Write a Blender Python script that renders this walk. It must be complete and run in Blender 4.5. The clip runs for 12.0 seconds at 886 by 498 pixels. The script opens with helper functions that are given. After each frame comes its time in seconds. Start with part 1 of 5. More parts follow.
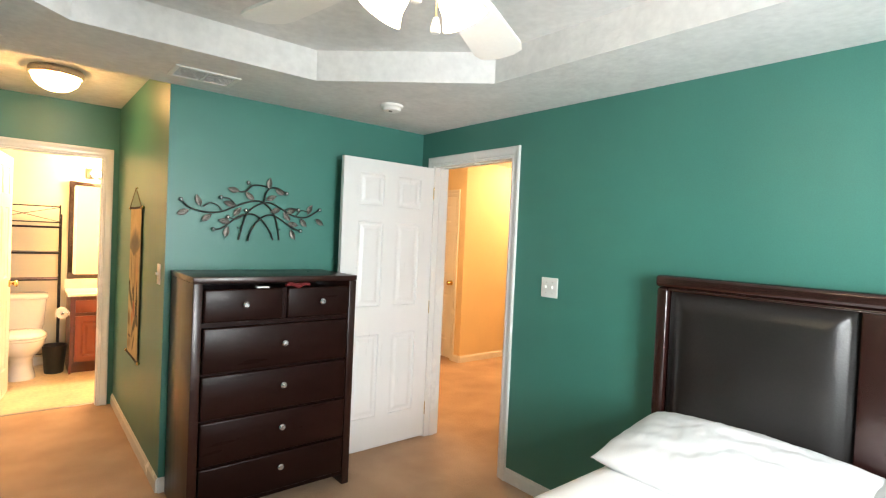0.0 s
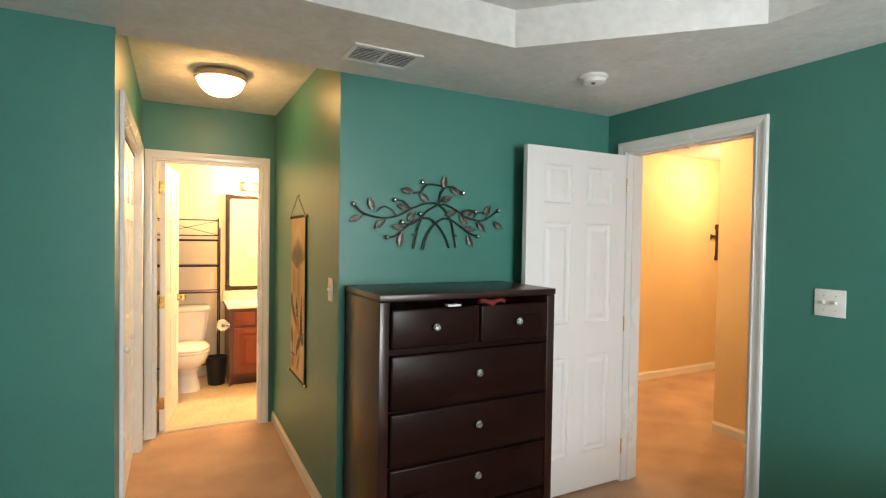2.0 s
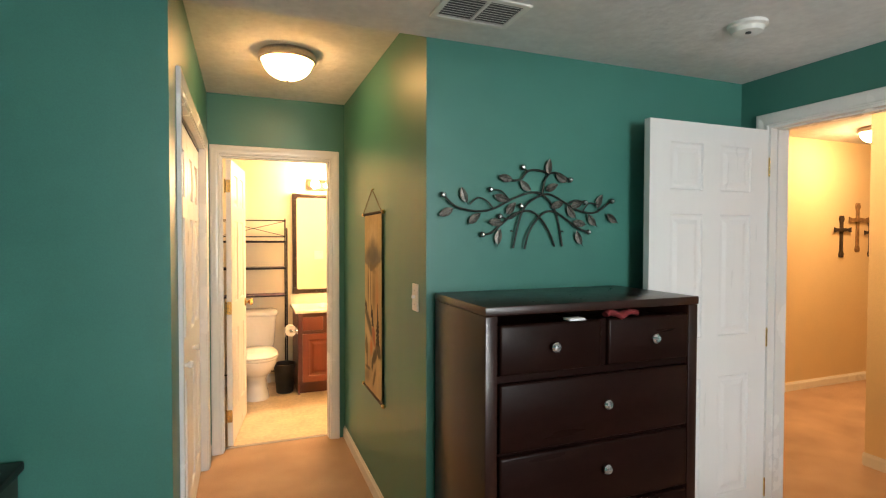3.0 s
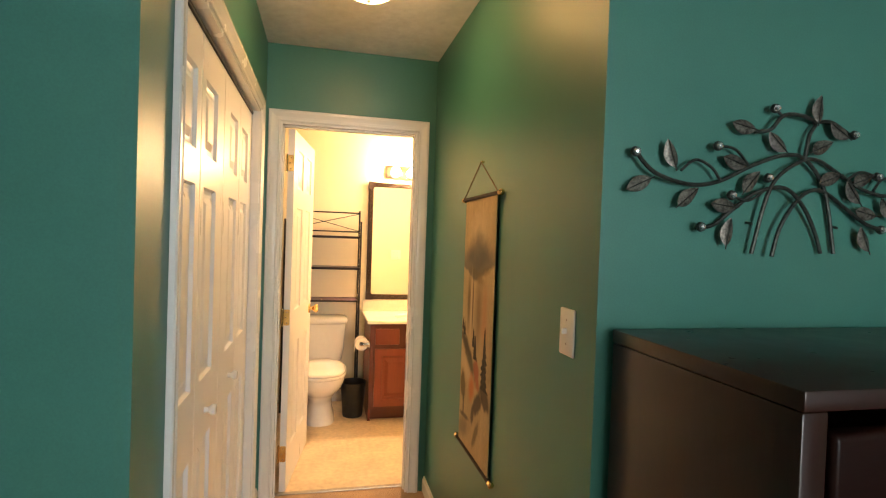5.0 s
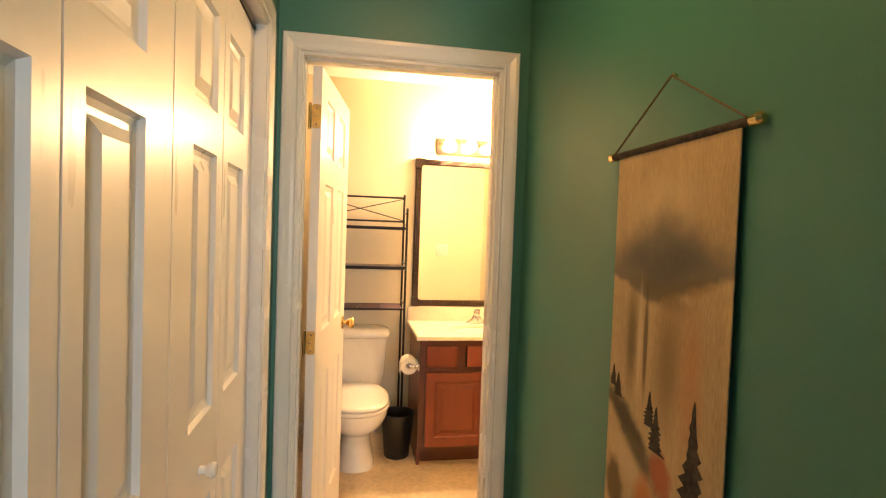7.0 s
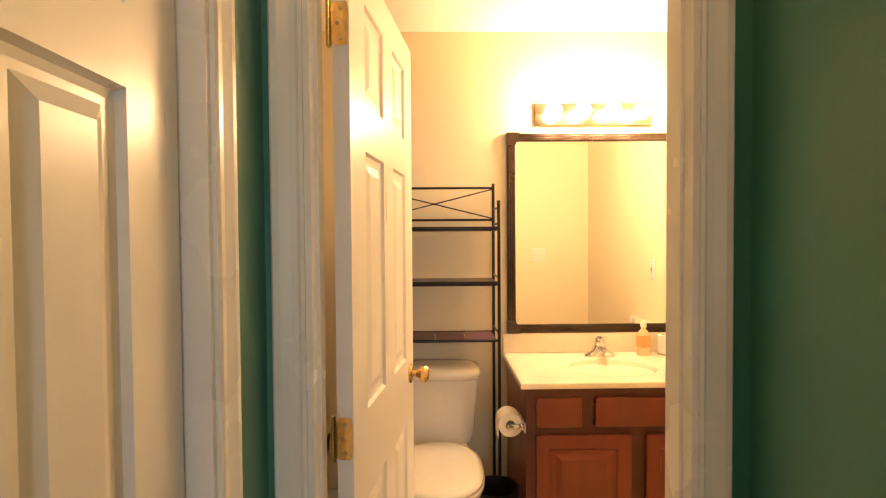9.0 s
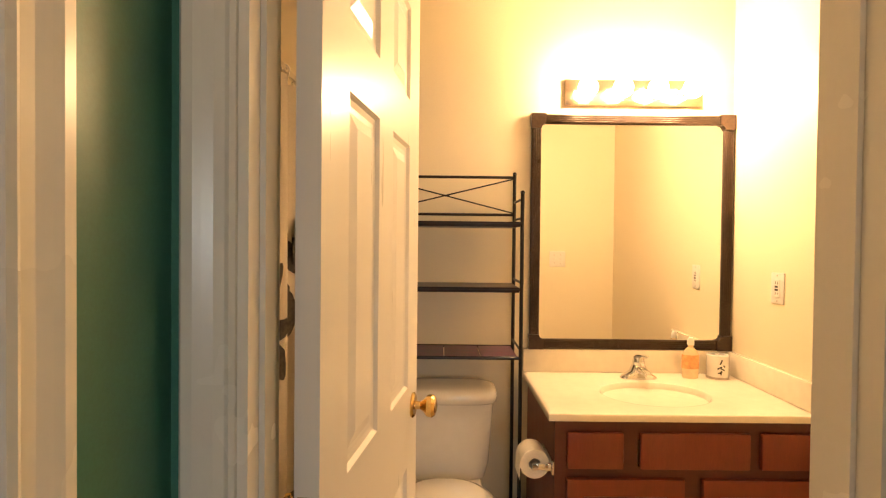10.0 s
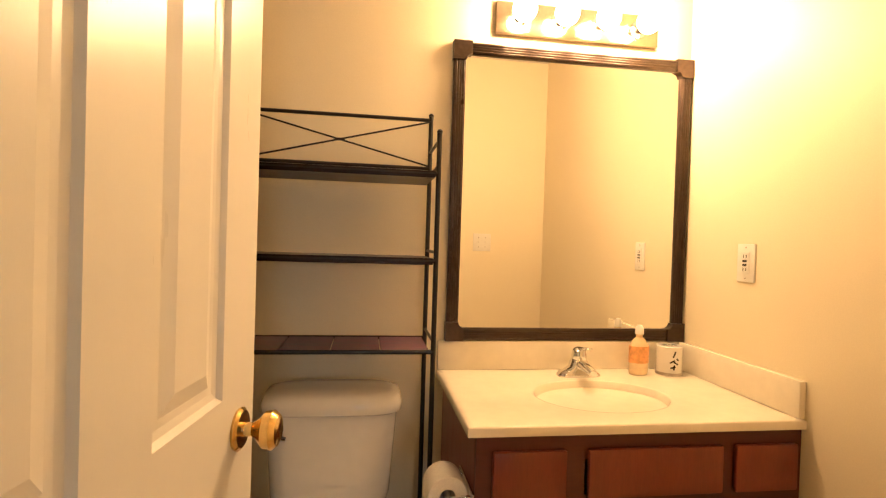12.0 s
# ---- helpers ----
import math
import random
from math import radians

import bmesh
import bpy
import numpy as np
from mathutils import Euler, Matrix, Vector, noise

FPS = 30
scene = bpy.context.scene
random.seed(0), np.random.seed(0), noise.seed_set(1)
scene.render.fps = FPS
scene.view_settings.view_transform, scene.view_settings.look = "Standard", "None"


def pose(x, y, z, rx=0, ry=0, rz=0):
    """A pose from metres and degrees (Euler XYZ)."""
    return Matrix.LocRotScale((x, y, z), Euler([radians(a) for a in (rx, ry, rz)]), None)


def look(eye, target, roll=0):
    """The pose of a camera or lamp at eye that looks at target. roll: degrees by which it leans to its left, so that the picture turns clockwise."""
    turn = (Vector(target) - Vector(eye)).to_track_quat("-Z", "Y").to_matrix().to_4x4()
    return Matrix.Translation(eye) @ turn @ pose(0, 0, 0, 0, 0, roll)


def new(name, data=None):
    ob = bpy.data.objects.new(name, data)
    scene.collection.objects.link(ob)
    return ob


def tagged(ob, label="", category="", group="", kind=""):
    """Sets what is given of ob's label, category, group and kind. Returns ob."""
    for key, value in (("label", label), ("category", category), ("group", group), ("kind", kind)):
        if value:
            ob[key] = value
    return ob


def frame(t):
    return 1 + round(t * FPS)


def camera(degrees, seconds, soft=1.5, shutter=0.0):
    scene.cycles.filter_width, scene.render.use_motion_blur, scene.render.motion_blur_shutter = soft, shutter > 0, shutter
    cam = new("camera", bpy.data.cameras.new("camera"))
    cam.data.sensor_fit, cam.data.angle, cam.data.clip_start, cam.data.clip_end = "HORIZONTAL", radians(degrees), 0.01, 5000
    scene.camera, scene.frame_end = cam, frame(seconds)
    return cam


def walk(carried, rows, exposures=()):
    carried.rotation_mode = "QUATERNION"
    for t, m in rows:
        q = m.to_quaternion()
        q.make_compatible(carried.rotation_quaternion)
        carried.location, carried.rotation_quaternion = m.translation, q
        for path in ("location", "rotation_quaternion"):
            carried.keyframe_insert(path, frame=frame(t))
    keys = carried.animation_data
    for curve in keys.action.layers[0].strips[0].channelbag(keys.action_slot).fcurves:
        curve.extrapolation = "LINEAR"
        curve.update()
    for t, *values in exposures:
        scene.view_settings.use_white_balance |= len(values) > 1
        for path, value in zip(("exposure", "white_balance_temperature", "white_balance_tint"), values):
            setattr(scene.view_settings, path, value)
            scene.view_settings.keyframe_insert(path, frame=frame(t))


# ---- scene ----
cam = camera(81.4, 12.0, soft=1.2)
PATH = [
    (0, (0.367, 0.015, 1.505), (1.641, 1.557, 1.46), 2.6),
    (0.5, (0.38, 0.153, 1.507), (1.602, 1.735, 1.455), 2.3),
    (1, (0.363, 0.328, 1.489), (1.502, 1.971, 1.44), 1.9),
    (1.5, (0.322, 0.531, 1.49), (1.351, 2.245, 1.445), 1.4),
    (2, (0.291, 0.747, 1.492), (1.216, 2.52, 1.449), 0.9),
    (2.5, (0.29, 0.986, 1.48), (1.124, 2.804, 1.435), 0.3),
    (3, (0.307, 1.226, 1.482), (1.03, 3.09, 1.434), 0.1),
    (3.2, (0.304, 1.325, 1.46), (0.989, 3.204, 1.422), 0.2),
    (4.8, (0.376, 2.057, 1.445), (0.847, 4.0, 1.41), 2.0),
    (5, (0.392, 2.152, 1.442), (0.849, 4.099, 1.404), 2.0),
    (5.5, (0.402, 2.404, 1.422), (0.839, 4.356, 1.377), 2.7),
    (6, (0.386, 2.642, 1.421), (0.813, 4.596, 1.371), 3.0),
    (6.5, (0.361, 2.881, 1.428), (0.768, 4.838, 1.365), 2.9),
    (7, (0.36, 3.117, 1.414), (0.705, 5.086, 1.35), 2.0),
    (7.2, (0.371, 3.208, 1.407), (0.692, 5.181, 1.344), 1.5),
    (9, (0.4, 4.046, 1.398), (0.434, 6.045, 1.347), -0.4),
    (9.5, (0.392, 4.28, 1.378), (0.392, 6.279, 1.339), -0.1),
    (10, (0.388, 4.432, 1.364), (0.393, 6.432, 1.331), 0.6),
    (10.5, (0.391, 4.58, 1.354), (0.445, 6.579, 1.309), 1.5),
    (11, (0.423, 4.733, 1.311), (0.56, 6.727, 1.263), 2.3),
    (11.5, (0.471, 4.856, 1.274), (0.692, 6.844, 1.242), 2.4),
    (12, (0.498, 4.938, 1.234), (0.792, 6.916, 1.204), 1.8),
]
walk(cam, [(t, look(eye, target, roll)) for t, eye, target, roll in PATH],
     exposures=[(0, 0.85), (1.5, 0.6), (3.2, 0.3), (5.5, 0.05), (7.2, -0.08), (9, -0.6), (10.5, -0.92), (12, -1.08)])

# ---- world and light ----
world = bpy.data.worlds.new("world")
scene.world = world
world.use_nodes = True
wn = world.node_tree
sky = wn.nodes.new("ShaderNodeTexSky")
sky.sky_type, sky.sun_disc = "NISHITA", False
sky.sun_elevation, sky.sun_rotation = radians(35), radians(200)
wn.links.new(sky.outputs[0], wn.nodes["Background"].inputs[0])
wn.nodes["Background"].inputs[1].default_value = 0.12
sun = new("sun", bpy.data.lights.new("sun", "SUN"))
sun.data.energy, sun.data.angle, sun.data.color = 1.0, radians(12), (1, 0.96, 0.9)
sun.matrix_basis = look((0, -8, 5.6), (-2.0, 0, 0))
# daylight entering by the bedroom window
sky_light = new("window_daylight", bpy.data.lights.new("window_daylight", "AREA"))
sky_light.data.shape, sky_light.data.size, sky_light.data.size_y = "RECTANGLE", 0.88, 1.1
sky_light.data.energy, sky_light.data.color = 56, (0.93, 0.98, 1.0)
sky_light.data.spread = radians(150)
sky_light.matrix_basis = look((1.33, -1.27, 1.5), (1.5, 2.0, 0.5))
WARM = (1.0, 0.64, 0.32)
GLOW_BATH, GLOW_HALL, GLOW_FAN, GLOW_LANDING = 500, 32, 9, 105


# ---- materials ----
def nodes_of(name):
    m = bpy.data.materials.new(name)
    m.use_nodes = True
    return m, m.node_tree, m.node_tree.nodes["Principled BSDF"]


def mat(name, color, rough=0.5, metal=0.0, var=0.08, scale=3.0, fine=60.0, bump=0.1, dist=0.002, coat=0.0, stretch=(1, 1, 1), dark=None, spec=0.5):
    """Two scales of noise in colour, fine relief, and uneven gloss."""
    m, t, b = nodes_of(name)
    n, l = t.nodes, t.links
    tc, mp = n.new("ShaderNodeTexCoord"), n.new("ShaderNodeMapping")
    mp.inputs["Scale"].default_value = stretch
    l.new(tc.outputs["Object"], mp.inputs[0])
    big, small = n.new("ShaderNodeTexNoise"), n.new("ShaderNodeTexNoise")
    for x, s, d in ((big, scale, 4), (small, fine, 6)):
        l.new(mp.outputs[0], x.inputs["Vector"])
        x.inputs["Scale"].default_value, x.inputs["Detail"].default_value = s, d
    add = n.new("ShaderNodeMath")
    l.new(big.outputs[0], add.inputs[0])
    l.new(small.outputs[0], add.inputs[1])
    ramp = n.new("ShaderNodeValToRGB")
    d = dark or tuple(c * (1 - 2.2 * var) for c in color)
    ramp.color_ramp.elements[0].position, ramp.color_ramp.elements[1].position = 0.35, 0.65
    ramp.color_ramp.elements[0].color, ramp.color_ramp.elements[1].color = (*d, 1), (*(min(1, c * (1 + var)) for c in color), 1)
    half = n.new("ShaderNodeMath")
    half.operation = "MULTIPLY"
    half.inputs[1].default_value = 0.5
    l.new(add.outputs[0], half.inputs[0])
    l.new(half.outputs[0], ramp.inputs[0])
    l.new(ramp.outputs[0], b.inputs["Base Color"])
    rr = n.new("ShaderNodeMapRange")
    rr.inputs[3].default_value, rr.inputs[4].default_value = max(0.02, rough - 0.07), min(1, rough + 0.07)
    l.new(big.outputs[0], rr.inputs[0])
    l.new(rr.outputs[0], b.inputs["Roughness"])
    b.inputs["Metallic"].default_value = metal
    b.inputs["Specular IOR Level"].default_value = spec
    b.inputs["Coat Weight"].default_value = coat
    b.inputs["Coat Roughness"].default_value = 0.12
    if bump:
        bp = n.new("ShaderNodeBump")
        bp.inputs["Strength"].default_value, bp.inputs["Distance"].default_value = bump, dist
        l.new(small.outputs[0], bp.inputs["Height"])
        l.new(bp.outputs[0], b.inputs["Normal"])
    return m


def glow(name, color, strength):
    m, t, b = nodes_of(name)
    b.inputs["Base Color"].default_value = (0.9, 0.88, 0.82, 1)
    b.inputs["Roughness"].default_value = 0.25
    b.inputs["Emission Color"].default_value = (*color, 1)
    b.inputs["Emission Strength"].default_value = strength
    return m


def glass(name, color=(1, 1, 1), rough=0.0, alpha=1.0):
    m, t, b = nodes_of(name)
    b.inputs["Base Color"].default_value = (*color, 1)
    b.inputs["Roughness"].default_value = rough
    b.inputs["Transmission Weight"].default_value = alpha
    b.inputs["IOR"].default_value = 1.45
    return m


GREEN = mat("teal_green_paint", (0.053, 0.200, 0.162), 0.42, var=0.05, scale=1.3, fine=240, bump=0.12, dist=0.0008, spec=0.5)
CREAM = mat("cream_paint", (0.84, 0.755, 0.57), 0.5, var=0.02, scale=1.4, fine=240, bump=0.03, dist=0.0008)
TAN = mat("warm_tan_paint", (0.76, 0.60, 0.36), 0.55, var=0.05, scale=1.2, fine=220, bump=0.1, dist=0.0008)
CEIL = mat("textured_white_ceiling", (0.74, 0.735, 0.72), 0.85, var=0.05, scale=9, fine=28, bump=0.55, dist=0.006)
CEIL_PLAIN = mat("smooth_white_ceiling", (0.78, 0.76, 0.72), 0.8, var=0.03, scale=2, fine=120, bump=0.1, dist=0.001)
TRIM = mat("white_semi_gloss_trim", (0.80, 0.79, 0.76), 0.26, var=0.008, scale=4, fine=90, bump=0.0, dist=0.0006)
DOORW = mat("white_door_paint", (0.82, 0.815, 0.80), 0.30, var=0.008, scale=3, fine=120, bump=0.02, dist=0.0005, stretch=(8, 8, 1))
CARPET = mat("tan_carpet", (0.57, 0.385, 0.26), 0.95, var=0.13, scale=2.6, fine=420, bump=0.8, dist=0.006, spec=0.1)
VINYL = mat("beige_vinyl_floor", (0.74, 0.60, 0.42), 0.35, var=0.11, scale=5, fine=34, bump=0.08, dist=0.001)
ESPRESSO = mat("espresso_wood", (0.014, 0.0048, 0.0036), 0.30, var=0.10, scale=3, fine=30, bump=0.03, dist=0.0006, spec=0.13, stretch=(0.8, 6, 6))
# lighter, glossier copy of ESPRESSO; sheen of sides and top is put in
ESPRESSO_SIDE = mat("espresso_wood_upright_grain_sheen", (0.024, 0.0075, 0.005), 0.30, var=0.12, scale=3, fine=30, bump=0.03, dist=0.0006, spec=0.4, stretch=(6, 6, 0.7))
MAHOG = mat("mahogany_bed_wood", (0.026, 0.0075, 0.006), 0.24, var=0.08, scale=3, fine=18, bump=0.015, dist=0.0004, coat=0.5, stretch=(4, 0.8, 4))
CHERRY = mat("cherry_cabinet_wood", (0.185, 0.036, 0.016), 0.33, var=0.07, scale=4, fine=40, bump=0.06, dist=0.0006, coat=0.15, stretch=(6, 6, 0.8))
CHERRY_DARK = mat("dark_cherry_face_frame", (0.085, 0.019, 0.010), 0.38, var=0.08, scale=4, fine=40, bump=0.06, dist=0.0006, stretch=(1, 6, 6))
LEATHER = mat("dark_brown_leather", (0.014, 0.0115, 0.011), 0.33, var=0.12, scale=5, fine=130, bump=0.35, dist=0.0015)
LINEN = mat("white_cotton", (0.82, 0.82, 0.83), 0.85, var=0.03, scale=5, fine=300, bump=0.25, dist=0.001)
BLACK = mat("black_metal", (0.012, 0.010, 0.009), 0.4, metal=0.3, var=0.2, scale=10, fine=100, bump=0.1, dist=0.0005)
BLACKP = mat("black_plastic", (0.012, 0.012, 0.012), 0.45, var=0.2, scale=8, fine=90, bump=0.1, dist=0.0005)
IRON = mat("grey_bronze_iron", (0.055, 0.062, 0.055), 0.42, metal=0.6, var=0.3, scale=14, fine=90, bump=0.3, dist=0.0008)
LEAFM = mat("brushed_dark_leaf_metal", (0.16, 0.15, 0.13), 0.42, metal=0.7, var=0.4, scale=30, fine=160, bump=0.3, dist=0.0008)
BRASS = mat("polished_brass", (0.80, 0.58, 0.25), 0.18, metal=1.0, var=0.12, scale=12, fine=80, bump=0.04, dist=0.0003)
CHROME = mat("polished_chrome", (0.80, 0.80, 0.80), 0.08, metal=1.0, var=0.04, scale=9, fine=60, bump=0.0)
NICKEL = mat("brushed_nickel", (0.45, 0.40, 0.35), 0.3, metal=0.9, var=0.1, scale=9, fine=90, bump=0.05, dist=0.0003)
NICKELP = mat("pale_champagne_metal", (0.56, 0.45, 0.36), 0.20, metal=1.0, var=0.05, scale=9, fine=90, bump=0.03, dist=0.0003)
PORCELAIN = mat("white_porcelain", (0.84, 0.82, 0.78), 0.1, var=0.015, scale=3, fine=30, bump=0.0, coat=0.5)
MARBLE = mat("cream_cultured_marble", (0.86, 0.80, 0.68), 0.16, var=0.03, scale=5, fine=26, bump=0.0, coat=0.3)
BRONZE = mat("dark_bronze_frame", (0.055, 0.034, 0.024), 0.3, metal=0.45, var=0.2, scale=8, fine=70, bump=0.08, dist=0.0005)
MIRROR = mat("mirror_silver", (0.93, 0.93, 0.91), 0.02, metal=1.0, var=0.0, bump=0.0)
MIRROR.node_tree.nodes["Map Range"].inputs[3].default_value = 0.0
MIRROR.node_tree.nodes["Map Range"].inputs[4].default_value = 0.0
PLATE = mat("white_plastic_plate", (0.80, 0.79, 0.75), 0.3, var=0.02, bump=0.0)
# dark button plastic, also the painted shade of slots, holes and vent duct
PLATE_GREY_SHADE = mat("dark_plastic_and_hole_shade", (0.05, 0.05, 0.05), 0.5, bump=0.0)
PAPER = mat("white_tissue", (0.85, 0.82, 0.77), 0.9, var=0.04, scale=20, fine=200, bump=0.3, dist=0.001)
INK_DARK = mat("dark_ink", (0.04, 0.032, 0.026), 0.8, var=0.4, scale=20, fine=80, bump=0.1, dist=0.0004)
CORD = mat("brown_cord", (0.12, 0.09, 0.055), 0.85, var=0.2, fine=200)
RED = mat("dark_red_cloth", (0.18, 0.012, 0.014), 0.8, var=0.2, scale=20, fine=150, bump=0.3)
PLUM = mat("purple_brown_shelf_board", (0.13, 0.03, 0.075), 0.4, dark=(0.02, 0.03, 0.055), var=0.2, scale=7, fine=50, bump=0.05, dist=0.0005, stretch=(1, 9, 1))
ORANGE = mat("orange_label", (0.86, 0.42, 0.17), 0.4, var=0.12, scale=30, bump=0.0)
SOAP = mat("pale_orange_soap", (0.84, 0.66, 0.42), 0.15, var=0.05, bump=0.0)
CURTAIN = mat("cream_shower_cloth", (0.74, 0.68, 0.58), 0.8, var=0.05, scale=5, fine=200, bump=0.2, dist=0.001)
CROSSB = mat("dark_wood_cross", (0.045, 0.025, 0.016), 0.6, var=0.3, scale=20, fine=90, bump=0.3)
CROSST = mat("tan_wood_cross", (0.30, 0.165, 0.07), 0.6, var=0.3, scale=20, fine=90, bump=0.3)
BLADE = mat("white_fan_blade", (0.80, 0.79, 0.76), 0.4, var=0.02, bump=0.0)
TILEW = mat("white_tub_acrylic", (0.82, 0.80, 0.76), 0.15, var=0.02, bump=0.0)
GLASS = glass("window_glass")
CRYSTAL = mat("faceted_crystal", (0.90, 0.90, 0.92), 0.16, metal=0.85, var=0.1, bump=0.0)
LAMP_BATH = glow("lit_globe_bulb", (1.0, 0.615, 0.30), GLOW_BATH)
LAMP_HALL = glow("lit_frosted_dome", (1.0, 0.52, 0.175), GLOW_HALL)
LAMP_FAN = glow("lit_frosted_tulip_glass", (1.0, 0.74, 0.44), GLOW_FAN)
LAMP_LANDING = glow("lit_landing_dome", WARM, GLOW_LANDING)
GRASS = mat("distant_lawn", (0.07, 0.12, 0.04), 0.95, var=0.3)


# ---- shape helpers ----
def link(name, bm, material, smooth=False, angle=0.6):
    bmesh.ops.recalc_face_normals(bm, faces=bm.faces)
    me = bpy.data.meshes.new(name)
    if smooth:
        for f in bm.faces:
            f.smooth = True
        for e in bm.edges:
            if len(e.link_faces) == 2 and e.calc_face_angle(0) > angle:
                e.smooth = False
    bm.to_mesh(me)
    bm.free()
    me.materials.append(material)
    return new(name, me)


def part(name, bm, material, parent, label="", smooth=False, angle=0.6):
    ob = link(name, bm, material, smooth, angle)
    ob.parent = parent
    if label:
        tagged(ob, label)
    return ob


def thing(name, m, label, category, group="", kind=""):
    ob = new(name)
    ob.empty_display_size = 0.05
    ob.matrix_basis = m
    return tagged(ob, label, category, group, kind)


def setting(name, bm, material, label, category, smooth=False):
    return tagged(link(name, bm, material, smooth), label, category, kind="structure")


def box(x0, x1, y0, y1, z0, z1, bevel=0.0, seg=2, bm=None):
    own = bmesh.new()
    bmesh.ops.create_cube(own, size=1)
    for v in own.verts:
        v.co = ((x0 + x1) / 2 + v.co.x * (x1 - x0), (y0 + y1) / 2 + v.co.y * (y1 - y0), (z0 + z1) / 2 + v.co.z * (z1 - z0))
    if bevel:
        bmesh.ops.bevel(own, geom=own.edges[:], offset=bevel, segments=seg, profile=0.5, affect="EDGES")
    return own if bm is None else merge(bm, own)


def merge(bm, other):
    me = bpy.data.meshes.new("tmp")
    other.to_mesh(me)
    other.free()
    bm.from_mesh(me)
    bpy.data.meshes.remove(me)
    return bm


def boxes(rows, bevel=0.0):
    bm = bmesh.new()
    for r in rows:
        box(*r, bevel=bevel, bm=bm)
    return bm


def turned(profile, n=28, axis="z", squash=(1, 1), bm=None):
    """A solid of revolution from (radius, height) rows."""
    own = bmesh.new()
    rings = []
    for r, h in profile:
        if r < 1e-5:
            rings.append([own.verts.new((0, 0, h))])
        else:
            rings.append([own.verts.new((r * squash[0] * math.cos(2 * math.pi * i / n), r * squash[1] * math.sin(2 * math.pi * i / n), h)) for i in range(n)])
    for a, b in zip(rings, rings[1:]):
        for i in range(n):
            j = (i + 1) % n
            q = [a[i % len(a)], a[j % len(a)], b[j % len(b)], b[i % len(b)]]
            q = list(dict.fromkeys(q))
            if len(q) > 2:
                own.faces.new(q)
    for ring in (rings[0], rings[-1]):
        if len(ring) > 2:
            own.faces.new(ring)
    if axis == "y":
        bmesh.ops.rotate(own, verts=own.verts, matrix=Matrix.Rotation(radians(90), 3, "X"))
    if axis == "x":
        bmesh.ops.rotate(own, verts=own.verts, matrix=Matrix.Rotation(radians(90), 3, "Y"))
    return own if bm is None else merge(bm, own)


def shifted(bm, m):
    bmesh.ops.transform(bm, matrix=m, verts=bm.verts)
    return bm


def tube(pts, r, n=8, taper=None, bm=None, smooth_steps=0):
    own = bmesh.new()
    pts = [Vector(p) for p in pts]
    if smooth_steps:
        dense = []
        for i in range(len(pts) - 1):
            p0, p1, p2, p3 = pts[max(i - 1, 0)], pts[i], pts[i + 1], pts[min(i + 2, len(pts) - 1)]
            for k in range(smooth_steps):
                t = k / smooth_steps
                dense.append(0.5 * (2 * p1 + (p2 - p0) * t + (2 * p0 - 5 * p1 + 4 * p2 - p3) * t * t + (3 * p1 - p0 - 3 * p2 + p3) * t ** 3))
        pts = dense + [pts[-1]]
    rings = []
    for i, p in enumerate(pts):
        d = (pts[min(i + 1, len(pts) - 1)] - pts[max(i - 1, 0)]).normalized()
        side = d.cross(Vector((0.13, 0.97, 0.2))).normalized()
        up = d.cross(side)
        rad = r if taper is None else r + (taper - r) * i / (len(pts) - 1)
        rings.append([own.verts.new(p + rad * (side * math.cos(2 * math.pi * k / n) + up * math.sin(2 * math.pi * k / n))) for k in range(n)])
    for a, b in zip(rings, rings[1:]):
        for k in range(n):
            own.faces.new((a[k], a[(k + 1) % n], b[(k + 1) % n], b[k]))
    own.faces.new(rings[0])
    own.faces.new(rings[-1])
    return own if bm is None else merge(bm, own)


def prism(outline, y0, y1):
    """An outline in x and z, given thickness along y."""
    bm = bmesh.new()
    a = [bm.verts.new((x, y0, z)) for x, z in outline]
    b = [bm.verts.new((x, y1, z)) for x, z in outline]
    bm.faces.new(a)
    bm.faces.new(b)
    for i in range(len(a)):
        j = (i + 1) % len(a)
        bm.faces.new((a[i], a[j], b[j], b[i]))
    return bm


def superellipse(cx, cy, ax, ay, p=2.6, n=40):
    out = []
    for i in range(n):
        c, s = math.cos(2 * math.pi * i / n), math.sin(2 * math.pi * i / n)
        out.append((cx + ax * math.copysign(abs(c) ** (2 / p), c), cy + ay * math.copysign(abs(s) ** (2 / p), s)))
    return out


def loft(rings, caps=True):
    """Skin over rings of equal length, each a list of points."""
    bm = bmesh.new()
    rows = [[bm.verts.new(p) for p in r] for r in rings]
    for a, b in zip(rows, rows[1:]):
        for i in range(len(a)):
            j = (i + 1) % len(a)
            bm.faces.new((a[i], a[j], b[j], b[i]))
    if caps:
        bm.faces.new(rows[0])
        bm.faces.new(rows[-1])
    return bm


